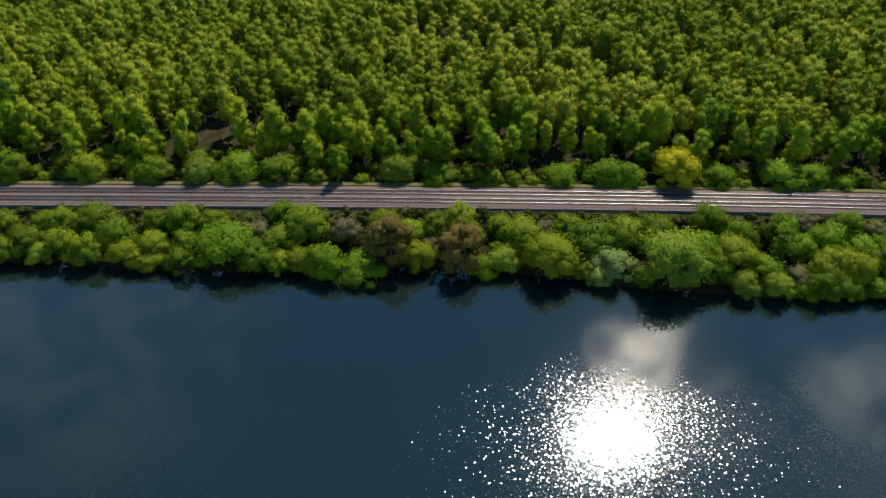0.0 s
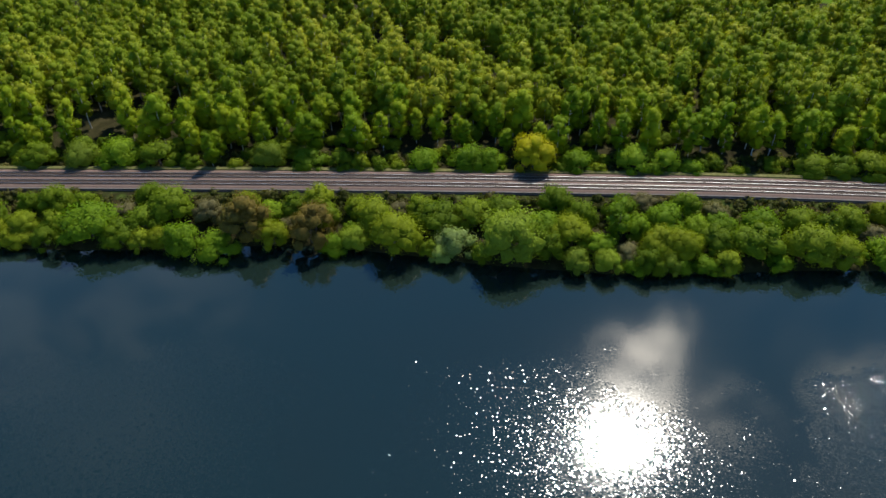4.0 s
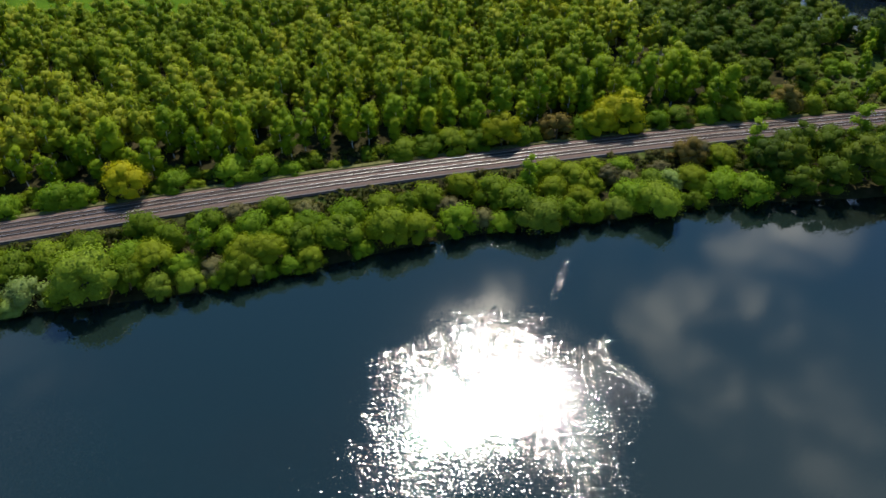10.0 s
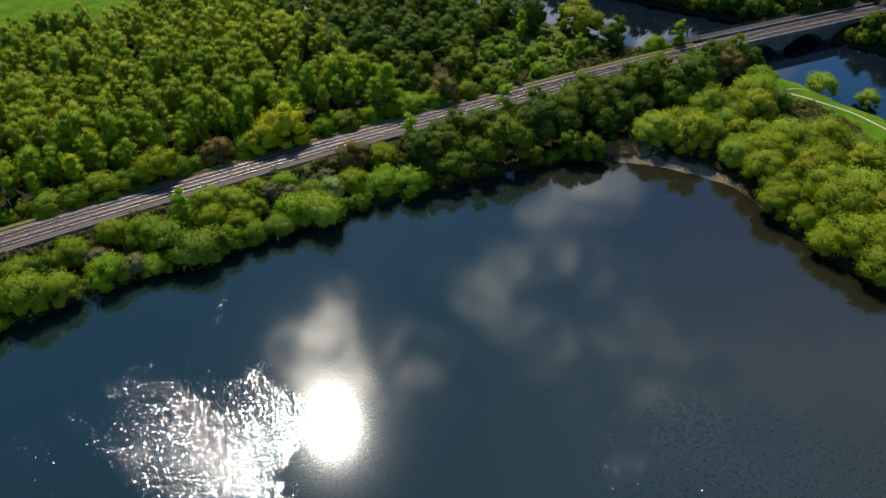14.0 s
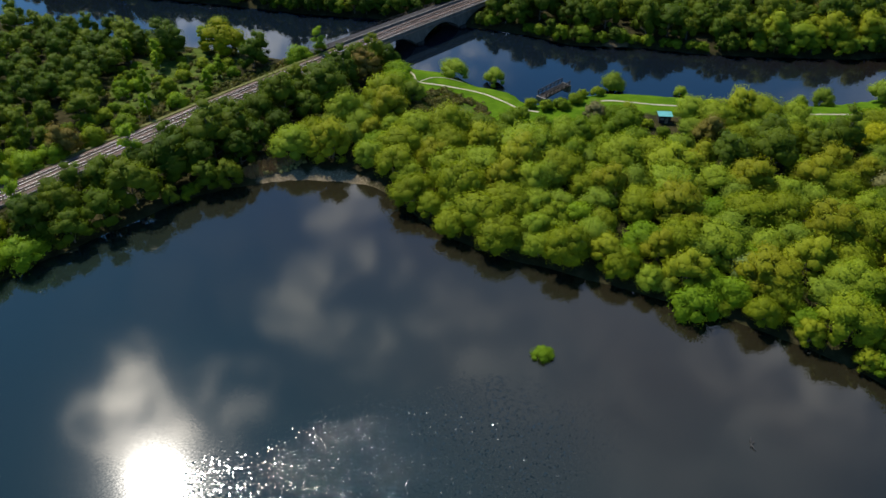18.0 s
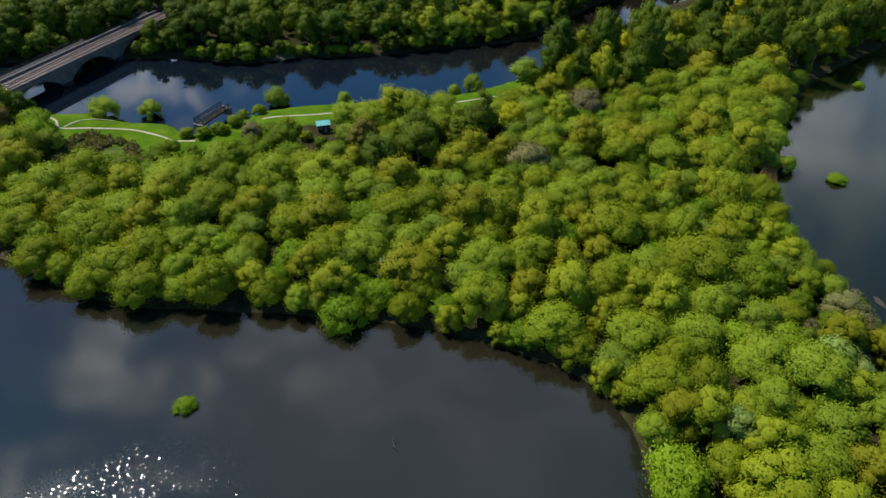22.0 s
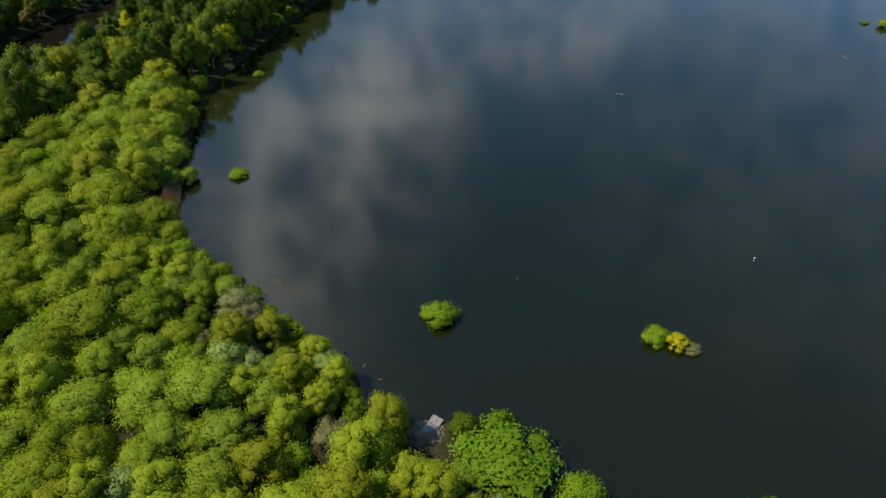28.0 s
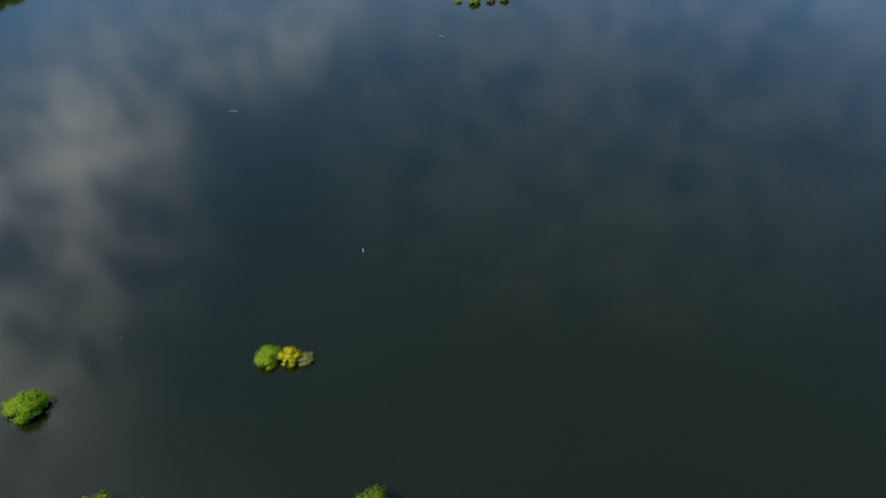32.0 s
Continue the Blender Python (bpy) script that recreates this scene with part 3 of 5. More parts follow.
# mown bank between the path and the river; open meadow north of the wood; scrubby clearing by the railway
bank_zone = np.clip((23 + 4 * wave(flat, 13, 19) - d_river) / 8, 0, 1) * ((y_ < 97) & (y_ > -62) & (x_ < np.interp(y_, [-73, 13, 84, 142], [480, 405, 380, 360])))
meadow = np.clip((y_ - 275 + np.clip(x_ - 150, 0, 200) * 0.1) / 6, 0, 1) * (x_ < 205)
clear = np.clip(1.4 - clearing(x_, y_), 0, 1) + np.clip(1.3 - np.hypot((x_ - 241) / 6, (y_ - 238) / 26), 0, 1)
clear = clear + ((np.abs(r_off) > 3) & (np.abs(r_off) < 9) & (d_land > 1)) * np.where(r_off > 0, 0.75, 0.45)
clear = clear + np.clip(1.3 - np.hypot((x_ - 322) / 22, (y_ - 62) / 22), 0, 1)
beach = np.clip(1.6 - np.hypot((x_ - 275) / 12, (y_ - 76) / 17), 0, 1) * np.clip((5.0 - d_land) / 2.5, 0, 1) * (d_land > -3)
beach = beach + np.clip(1.2 - np.hypot((x_ - 411) / 9, (y_ - 44) / 6), 0, 1) + np.clip(1.1 - np.hypot((x_ - 266) / 7, (y_ + 167) / 5), 0, 1)
for name, value in (("grass", bank_zone + meadow), ("rough", clear), ("shingle", beach)):
    a = ground_me.attributes.new(name, "FLOAT", "POINT")
    a.data.foreach_set("value", np.clip(value, 0, 1).astype(np.float32))
GRID = {"z": Z.reshape(ny, nx), "land": d_land.reshape(ny, nx), "river": d_river.reshape(ny, nx), "grass": bank_zone.reshape(ny, nx)}


def sample(what, x, y):
    """A value of the ground's grid at x, y, read between its corners."""
    i = min(max(int(np.searchsorted(gx, x)) - 1, 0), nx - 2)
    j = min(max(int(np.searchsorted(gy, y)) - 1, 0), ny - 2)
    u, w, g = (x - gx[i]) / (gx[i + 1] - gx[i]), (y - gy[j]) / (gy[j + 1] - gy[j]), GRID[what]
    return float((g[j, i] * (1 - u) + g[j, i + 1] * u) * (1 - w) + (g[j + 1, i] * (1 - u) + g[j + 1, i + 1] * u) * w)


def height(x, y):
    return sample("z", x, y)


ground = tagged(new("ground", ground_me), "wooded lakeside ground with leaf litter and grass", "ground", kind="structure")


def water_sheet(name, line, label, level=0.0):
    t = np.roll(line, -1, 0) - np.roll(line, 1, 0)
    nrm = np.c_[t[:, 1], -t[:, 0]] / np.linalg.norm(t, axis=1)[:, None]
    if ((line[:, 0] * np.roll(line[:, 1], -1)) - (np.roll(line[:, 0], -1) * line[:, 1])).sum() < 0:
        nrm = -nrm
    edge = line + 2.5 * nrm
    if ((edge[:, 0] * np.roll(edge[:, 1], -1)) - (np.roll(edge[:, 0], -1) * edge[:, 1])).sum() < 0:
        edge = edge[::-1]
    me = mesh_from(name, np.c_[edge, np.full(len(edge), level)], [list(range(len(edge)))], [M[name]])
    return tagged(new(name, me), label, "water", kind="structure")


water_sheet("lake", lake_line, "dark calm lake water with wind-ruffled stretches")
water_sheet("lake_2", mere_line, "dark grey-blue lake water beyond the wooded spit")
water_sheet("river", river_line, "slow dark river between wooded banks", RIVER_Z)

# ---- trees ----


def ico(sub):
    bm = bmesh.new()
    bmesh.ops.create_icosphere(bm, subdivisions=sub, radius=1.0)
    v = np.array([x.co[:] for x in bm.verts])
    f = [[x.index for x in g.verts] for g in bm.faces]
    bm.free()
    return v, np.array(f)


ICO1, ICO2 = ico(1), ico(2)


def crown_arrays(rng, clumps, leaves, size, core=0.76, sub=ICO1):
    """Leaf sprays on the outside of a set of clumps (x, y, z, r), with the twiggy inside of each."""
    clumps = np.asarray(clumps, float)
    heart = clumps[:, :3].mean(0) - (0, 0, 0.8 * clumps[:, 3].mean())
    vs, fs, mats, ns, base = [], [], [], [], 0
    for c in clumps:
        v = sub[0] * (core * c[3]) * (1 + 0.13 * rng.standard_normal((len(sub[0]), 1))) * (1, 1, 0.9) + c[:3]
        vs.append(v)
        whole = (v - heart) / np.linalg.norm(v - heart, axis=1)[:, None]
        n = (v - c[:3]) / np.linalg.norm(v - c[:3], axis=1)[:, None] + 0.9 * whole
        ns.append(n / np.linalg.norm(n, axis=1)[:, None])
        fs.append(sub[1] + base)
        mats.append(np.ones(len(sub[1]), np.int32))
        base += len(v)
    weight = clumps[:, 3] ** 2
    pick = rng.choice(len(clumps), int(leaves * 1.9), p=weight / weight.sum())
    n = rng.standard_normal((len(pick), 3))
    n[:, 2] = np.where(n[:, 2] < -0.5, -n[:, 2], n[:, 2])
    n /= np.linalg.norm(n, axis=1)[:, None]
    pos = clumps[pick, :3] + n * (clumps[pick, 3] * rng.uniform(0.74, 1.0, len(pick)) * (1 + 0.36 * rng.random(len(pick)) ** 2))[:, None] * (1, 1, 0.92)
    gap = np.linalg.norm(pos[:, None] - clumps[None, :, :3], axis=2) / clumps[:, 3]
    gap[np.arange(len(pick)), pick] = 9
    keep = np.nonzero(gap.min(1) > 0.74)[0][:leaves]
    pos, n = pos[keep], n[keep]
    up = n + rng.standard_normal(n.shape) * 0.5
    up /= np.linalg.norm(up, axis=1)[:, None]
    t = np.cross(up, rng.standard_normal(n.shape))
    t /= np.linalg.norm(t, axis=1)[:, None]
    b = np.cross(up, t)
    s = size * rng.uniform(0.65, 1.35, (len(pos), 1))
    leaf = np.stack([pos + t * s * 0.8 - up * s * 0.2, pos - t * s * 0.5 + b * s * 0.5, pos - t * s * 0.45 - b * s * 0.58], 1)
    vs.append(leaf.reshape(-1, 3))
    face = 0.45 * n + 0.6 * up + 0.55 * (pos - heart) / np.linalg.norm(pos - heart, axis=1)[:, None]
    ns.append(np.repeat(face / np.linalg.norm(face, axis=1)[:, None], 3, 0))
    fs.append(np.arange(len(leaf) * 3).reshape(-1, 3) + base)
    mats.append(np.zeros(len(leaf), np.int32))
    return np.concatenate(vs), np.concatenate(fs), np.concatenate(mats), np.concatenate(ns)


def dome_clumps(rng, w, h, low, count, rise=0.55, big=0.34):
    """Clumps over a broad, uneven dome of width w and height h whose skirt hangs to the height low."""
    out = []
    count = int(count * 1.15)
    for i in range(count):
        u = (i + 0.5) / count
        polar = math.acos(1 - 1.25 * u) if u < 0.8 else rng.uniform(1.5, 1.9)
        a = i * 2.39996 + rng.uniform(-0.5, 0.5)
        r = w * big * 0.5 * rng.uniform(0.6, 1.3)
        rad = (w / 2 - r * 0.8) * math.sin(polar) * rng.uniform(0.75, 1.08)
        zc = low + r * 0.6 + (h - low - 1.5 * r) * max(0.0, math.cos(polar) * rise + (1 - rise) * (1 - rad / (w / 2)) + rng.uniform(-0.12, 0.14))
        out.append((rad * math.cos(a), rad * math.sin(a), zc, r))
    out.append((0, 0, low + (h - low) * 0.45, w * 0.27))
    return out


def spire_clumps(rng, w, h, low, count, top=0.62):
    """Clumps up a tall, egg-shaped crown."""
    out = []
    for i in range(count):
        u = (i + 0.5) / count
        a = i * 2.39996 + rng.uniform(-0.6, 0.6)
        prof = math.sqrt(max(0.05, 1 - ((u - 0.45) / top) ** 2))
        r = w * (0.15 + 0.13 * prof) * rng.uniform(0.8, 1.25)
        rad = max(0.0, w / 2 * prof - 0.75 * r) * rng.uniform(0.55, 1.15)
        out.append((rad * math.cos(a), rad * math.sin(a), low + (h - low) * u * 0.92 + 0.4, r))
    return out


def tube(path, radii, sides=6, tri=False):
    """Rings along a bent path."""
    path, vs, fs = np.asarray(path, float), [], []
    for i, (p, r) in enumerate(zip(path, radii)):
        d = path[min(i + 1, len(path) - 1)] - path[max(i - 1, 0)]
        d = d / np.linalg.norm(d)
        a = np.cross(d, (0.31, 0.95, 0.1))
        a /= np.linalg.norm(a)
        b = np.cross(d, a)
        for k_ in range(sides):
            an = 2 * math.pi * k_ / sides
            vs.append(p + r * (math.cos(an) * a + math.sin(an) * b))
    for i in range(len(path) - 1):
        for k_ in range(sides):
            fs.append([i * sides + k_, i * sides + (k_ + 1) % sides, (i + 1) * sides + (k_ + 1) % sides, (i + 1) * sides + k_])
    if tri:
        return vs, [t for a, b, c, d in fs for t in ((a, b, c), (a, c, d))]
    fs.append([(len(path) - 1) * sides + k_ for k_ in range(sides)])
    return vs, fs


def trunk_mesh(rng, h, r, clumps, limbs, stems=1):
    vs, fs = [], []

    def add(path, radii, sides=6):
        v, f = tube(path, radii, sides)
        fs.extend([[i + len(vs) for i in g] for g in f])
        vs.extend(v)

    for st in range(stems):
        a = 2 * math.pi * st / max(stems, 1) + rng.uniform(0, 1)
        out = 0.0 if stems == 1 else h * 0.22
        foot = np.array([0.25 * math.cos(a) * (stems > 1), 0.25 * math.sin(a) * (stems > 1), -0.6])
        tip = np.array([out * math.cos(a), out * math.sin(a), h])
        bend = rng.uniform(-0.04, 0.04, 2) * h
        path = [foot + (tip - foot) * u + np.array([bend[0], bend[1], 0]) * math.sin(math.pi * u) for u in (0, 0.12, 0.55, 1)]
        add(path, [r * 1.35, r, r * 0.6, r * 0.15], 5)
    for j in rng.permutation(len(clumps))[:limbs]:
        c = np.array(clumps[j][:3])
        z0 = min(h * 0.75, max(0.6, c[2] - 0.5 * math.hypot(c[0], c[1]) - 0.4))
        a = np.array([0, 0, z0])
        add([a, (a + c) / 2 + (0, 0, 0.12 * h * rng.uniform(-0.3, 0.6)), c], [r * 0.45, r * 0.28, r * 0.1], 4)
    return vs, fs


def tree_kind(name, label, category, group, seeds, leaf, bark, shape, leaves, size, trunk_h, trunk_r, limbs=5, stems=1, sub=ICO1):
    """Prototypes of one kind of tree: an Empty with a trunk and a crown each. They stand far below ground until placed."""
    made = []
    for seed in seeds:
        rng = np.random.default_rng(seed)
        clumps = shape(rng)
        v, f, mi, nv = crown_arrays(rng, clumps, int(leaves * 1.5), size * 0.64, sub=sub)
        crown = tri_mesh("crown", v, f, [M[leaf], M[leaf]], mi, nv)
        tv, tf = trunk_mesh(rng, trunk_h, trunk_r, clumps, limbs, stems)
        trunk = mesh_from("trunk", tv, tf, [M[bark]], smooth=True)
        made.append((crown, trunk))
    return dict(name=name, label=label, category=category, group=group, made=made, turn=0)


def plant(kind, x, y, s=1.0, sz=None, rz=None, sink=0.0, label=""):
    """One tree of a kind, standing on the ground at x, y."""
    crown, trunk = kind["made"][kind["turn"] % len(kind["made"])]
    kind["turn"] += 1
    e = new(kind["name"])
    e.empty_display_size = 0.5
    rz = random.uniform(0, 6.28) if rz is None else rz
    e.matrix_basis = place(x, y, max(height(x, y), -0.4 if sample("river", x, y) > 3 else RIVER_Z - 0.4) - 0.1 - sink, rz, s, sz) @ Matrix.Diagonal((random.uniform(0.88, 1.14), random.uniform(0.88, 1.14), 1, 1))
    part("trunk", trunk, None, e)
    part("crown", crown, None, e)
    return tagged(e, label or kind["label"], kind["category"], kind["group"])


K = {}
K["willow"] = tree_kind("willow_tree", "broad round willow in fresh yellow-green leaf", "tree", "willows on the wooded spit", (1, 2, 3, 4, 5, 6), "willow", "bark", lambda g: dome_clumps(g, 10.5, 8.8, 0.8, 19, big=0.38), 1400, 0.36, 4.5, 0.24, 6, 3)
K["osier"] = tree_kind("osier_tree", "tall billowing osier willow in olive-yellow leaf", "tree", "osiers on the wooded spit", (7, 8, 9, 10), "osier", "bark", lambda g: dome_clumps(g, 10.5, 10.2, 0.6, 22, rise=0.7, big=0.33), 1400, 0.36, 5.0, 0.24, 6, 3)
K["sallow"] = tree_kind("sallow_tree", "rounded grey-green sallow with soft pale leaves", "tree", "sallows on the wooded spit", (11, 12, 13), "sallow", "bark", lambda g: dome_clumps(g, 9, 7.2, 0.5, 16, big=0.38), 1150, 0.34, 3.8, 0.18, 5, 3)
K["lime"] = tree_kind("alder_bush", "dense bush in bright fresh green leaf", "bush", "bright green bushes", (21, 22, 23), "lime", "bark", lambda g: dome_clumps(g, 7.4, 5.4, 0.1, 13, big=0.4), 950, 0.34, 2.6, 0.12, 4, 3)
K["thorn"] = tree_kind("hawthorn_tree", "dark green hawthorn with a dense rounded crown", "tree", "hawthorns along the railway bank", (31, 32, 33, 34), "thorn", "bark", lambda g: dome_clumps(g, 8, 7.0, 0.3, 15, big=0.4), 800, 0.37, 3.4, 0.15, 5, 2)
K["may"] = tree_kind("blossoming_hawthorn", "hawthorn covered in white may blossom", "tree", "blossoming hawthorns", (41, 42), "blossom", "bark", lambda g: dome_clumps(g, 6.4, 5.4, 0.4, 12, big=0.4), 950, 0.30, 2.8, 0.13, 4, 2)
K["birch"] = tree_kind("birch_tree", "slender young birch with an egg-shaped green crown", "tree", "birches at the edge of the wood", (51, 52, 53, 54, 55), "birch", "birch_bark", lambda g: spire_clumps(g, 6.2, 14.2, 2.4, 13), 700, 0.38, 12.0, 0.15, 5)
K["poplar"] = tree_kind("poplar_tree", "slim upright poplar in bright green leaf", "tree", "poplars by the railway", (61, 62), "lime", "bark", lambda g: spire_clumps(g, 3.6, 9.5, 0.6, 10), 600, 0.38, 8.2, 0.12, 4)
K["maple"] = tree_kind("maple_tree", "round maple with golden-yellow young leaves", "tree", "yellow maples along the railway", (71, 72, 73), "maple", "bark", lambda g: dome_clumps(g, 10.5, 10.5, 1.6, 18, big=0.36), 1250, 0.37, 5.5, 0.24, 6)
K["rust"] = tree_kind("copper_tree", "thin-crowned tree with rust-brown opening leaves", "tree", "rust-brown trees on the bank", (81, 82), "rust", "bark", lambda g: dome_clumps(g, 9, 9.0, 1.2, 18, big=0.34), 1000, 0.32, 5.0, 0.2, 7, 2)
K["twig"] = tree_kind("leafless_shrub", "greyish-brown shrub with mostly bare twigs", "bush", "leafless shrubs", (91, 92), "twig", "bark", lambda g: dome_clumps(g, 7, 5.4, 0.3, 13, big=0.38), 950, 0.26, 3.0, 0.12, 6, 3)
K["oak"] = tree_kind("riverside_tree", "tall broadleaf tree on the river bank, its green darkened for cloud shade", "tree", "riverside trees", (101, 102, 103, 104), "oak", "bark", lambda g: dome_clumps(g, 11.5, 13.5, 1.8, 20, rise=0.7, big=0.36), 800, 0.50, 7.0, 0.3, 6)
K["alder"] = tree_kind("alder_tree", "alder in the wood beside the railway, its green darkened for cloud shade", "tree", "alders by the bridge", (121, 122, 123), "alder", "bark", lambda g: dome_clumps(g, 7.5, 9.5, 0.8, 14, rise=0.75, big=0.38), 800, 0.38, 5.0, 0.16, 5)
K["shrub"] = tree_kind("low_shrub", "low green shrub growing to the ground", "bush", "low shrubs", (111, 112, 113), "thorn", "bark", lambda g: dome_clumps(g, 4.8, 3.4, 0.0, 9, big=0.44), 600, 0.30, 1.6, 0.07, 3, 3)

# ---- the railway ----


def ribbon(s0, s1, step, profile):
    """A strip along the railway with the cross-section profile [(offset, z), ...], left to right seen from the west."""
    vs, fs, m = [], [], len(profile)
    ss = np.arange(s0, s1, step)
    for s in ss:
        p, d = rail_at(s)
        nrm = np.array([-d[1], d[0]])
        vs += [(*(p + nrm * o), z) for o, z in profile]
    for i in range(len(ss) - 1):
        fs += [[i * m + j, (i + 1) * m + j, (i + 1) * m + j + 1, i * m + j + 1] for j in range(m - 1)]
    return vs, fs


S0, S1 = rail_s_at_x(-300), rail_s_at_x(560)
SB0, SB1 = rail_s_at_x(347), rail_s_at_x(421)  # the bridge
v, f = ribbon(S0, S1, 3.0, [(5.4, 4.3), (4.3, 4.66), (3.5, 4.92), (-3.5, 4.92), (-4.3, 4.62), (-4.9, 4.3)])
tagged(new("ballast_bed", mesh_from("ballast_bed", v, [g[::-1] for g in f], [M["ballast"]])), "grey stone ballast bed under two railway tracks", "railway", kind="structure")
v, f = ribbon(S0, SB0 - 8, 3.0, [(6.3, 4.50), (6.2, 4.74), (4.9, 4.76), (4.8, 4.5)])
tagged(new("grass_verge", mesh_from("grass_verge", v, [g[::-1] for g in f], [M["verge"]])), "strip of dry grass beside the track", "verge", kind="structure")

for n, o in enumerate((1.72, -1.72)):
    v, f = ribbon(S0, S1, 3.0, [(o + 1.38, 4.90), (o + 1.28, 4.955), (o - 1.28, 4.955), (o - 1.38, 4.90)])
    tagged(new(f"oily_ballast_{n + 1}", mesh_from("oily_ballast", v, [g[::-1] for g in f], [M["oily"]])), "dark oil-stained ballast between the rails", "railway", kind="structure")

sleeper_bm = bmesh.new()
box(sleeper_bm, (0.25, 2.5, 0.16), bevel=0.03)
sleeper_me = bpy.data.meshes.new("sleeper")
sleeper_bm.to_mesh(sleeper_me)
sleeper_bm.free()
sleeper_me.materials.append(M["sleeper"])
plain = bmesh.new()
box(plain, (0.25, 2.5, 0.16))
sv = np.array([q.co[:] for q in plain.verts])
plain.verts.index_update()
sf = [[q.index for q in g.verts] for g in plain.faces]
plain.free()
for track_off in (1.72, -1.72):
    track = tagged(new("railway_track"), "straight railway track of steel rails on concrete sleepers", "railway track", "railway tracks")
    for rail_off in (0.7525, -0.7525):
        o = track_off + rail_off
        v, f = ribbon(S0, S1, 4.0, [(o - 0.07, 5.02), (o - 0.036, 5.06), (o - 0.036, 5.17), (o + 0.036, 5.17), (o + 0.036, 5.06), (o + 0.07, 5.02)])
        mi = [1 if i % 5 == 2 else 0 for i in range(len(f))]
        part("rail", mesh_from("rail", v, f, [M["rail"], M["railhead"]], mi), None, track)
    rest_v, rest_f = [], []
    for n, s in enumerate(np.arange(S0, S1, 0.65)):
        p, d = rail_at(s)
        p = p + np.array([-d[1], d[0]]) * track_off
        m = place(p[0], p[1], 4.93, math.atan2(d[1], d[0]) + random.gauss(0, 0.004))
        if -2 < p[0] < 190:
            ob = new("sleeper", sleeper_me)
            ob.parent, ob.matrix_basis = track, m
        else:
            rest_f += [[i + len(rest_v) for i in g] for g in sf]
            a = np.array(m)
            rest_v += (sv @ a[:3, :3].T + a[:3, 3]).tolist()
    tagged(part("far_track_bed", mesh_from("far_track_bed", rest_v, rest_f, [M["sleeper"]]), None, track), kind="stuff")

trough = tagged(new("cable_trough"), "pale concrete cable trough along the ballast shoulder", "cable trough")
for a in np.arange(S0, SB0 - 2, 22.0):
    v, f = ribbon(a, min(a + 22.3, SB0), 2.2, [(-4.62, 4.45), (-4.6, 4.78), (-4.12, 4.78), (-4.1, 4.45)])
    part("trough_length", mesh_from("trough_length", v, f, [M["trough"]]), None, trough)


def signal_post(x, off, h):
    s = rail_s_at_x(x)
    p, d = rail_at(s)
    p = p + np.array([-d[1], d[0]]) * off
    e = tagged(new("signal_post"), "tall slim grey signal post beside the track", "signal post", "lineside posts")
    e.matrix_basis = place(p[0], p[1], height(p[0], p[1]) - 0.1, math.atan2(d[1], d[0]))
    b = bmesh.new()
    bmesh.ops.create_cone(b, segments=8, radius1=0.11, radius2=0.08, depth=h, cap_ends=True, matrix=pose(0, 0, h / 2))
    part("pole", b, M["dark_steel"], e)
    b = bmesh.new()
    box(b, (0.3, 0.42, 1.0), pose(-0.2, 0, h - 0.4), 0.04)
    part("signal_head", b, M["dark_steel"], e)
    b = bmesh.new()
    box(b, (0.7, 0.7, 0.3), pose(0, 0, 0.1), 0.03)
    part("footing", b, M["concrete"], e)


signal_post(337, 8.3, 6.5)
signal_post(241, -5.4, 3.2)

# ---- the railway bridge ----
BP, BD = rail_at((SB0 + SB1) / 2)
bridge = tagged(new("railway_bridge"), "weathered masonry railway bridge with three low arches over the river", "bridge")
bridge.matrix_basis = place(BP[0], BP[1], 0, math.atan2(BD[1], BD[0]))
BL = SB1 - SB0
SPAN, PIER = 21.0, 3.2
starts = [-BL / 2 + 2.6 + i * (SPAN + PIER) for i in range(3)]


def arch_prism(y0, y1, top, x0, x1, spring, crown, segs=14):
    """A wall from x0 to x1 with one segmental arch through it, of thickness y0 to y1."""
    a0, a1 = x0, x1
    under = [(a0 + (a1 - a0) * i / segs, spring + (crown - spring) * math.sin(math.pi * i / segs) ** 0.75) for i in range(segs + 1)]
    vs, fs = [], []
    for y in (y0, y1):
        vs += [(x, y, z) for x, z in under] + [(x, y, top) for x, _ in under]
    n = segs + 1
    for i in range(segs):
        fs += [[i, i + 1, n + i + 1, n + i], [2 * n + i + 1, 2 * n + i, 3 * n + i, 3 * n + i + 1]]
        fs += [[i + 1, i, 2 * n + i, 2 * n + i + 1], [n + i, n + i + 1, 3 * n + i + 1, 3 * n + i]]
    return vs, fs


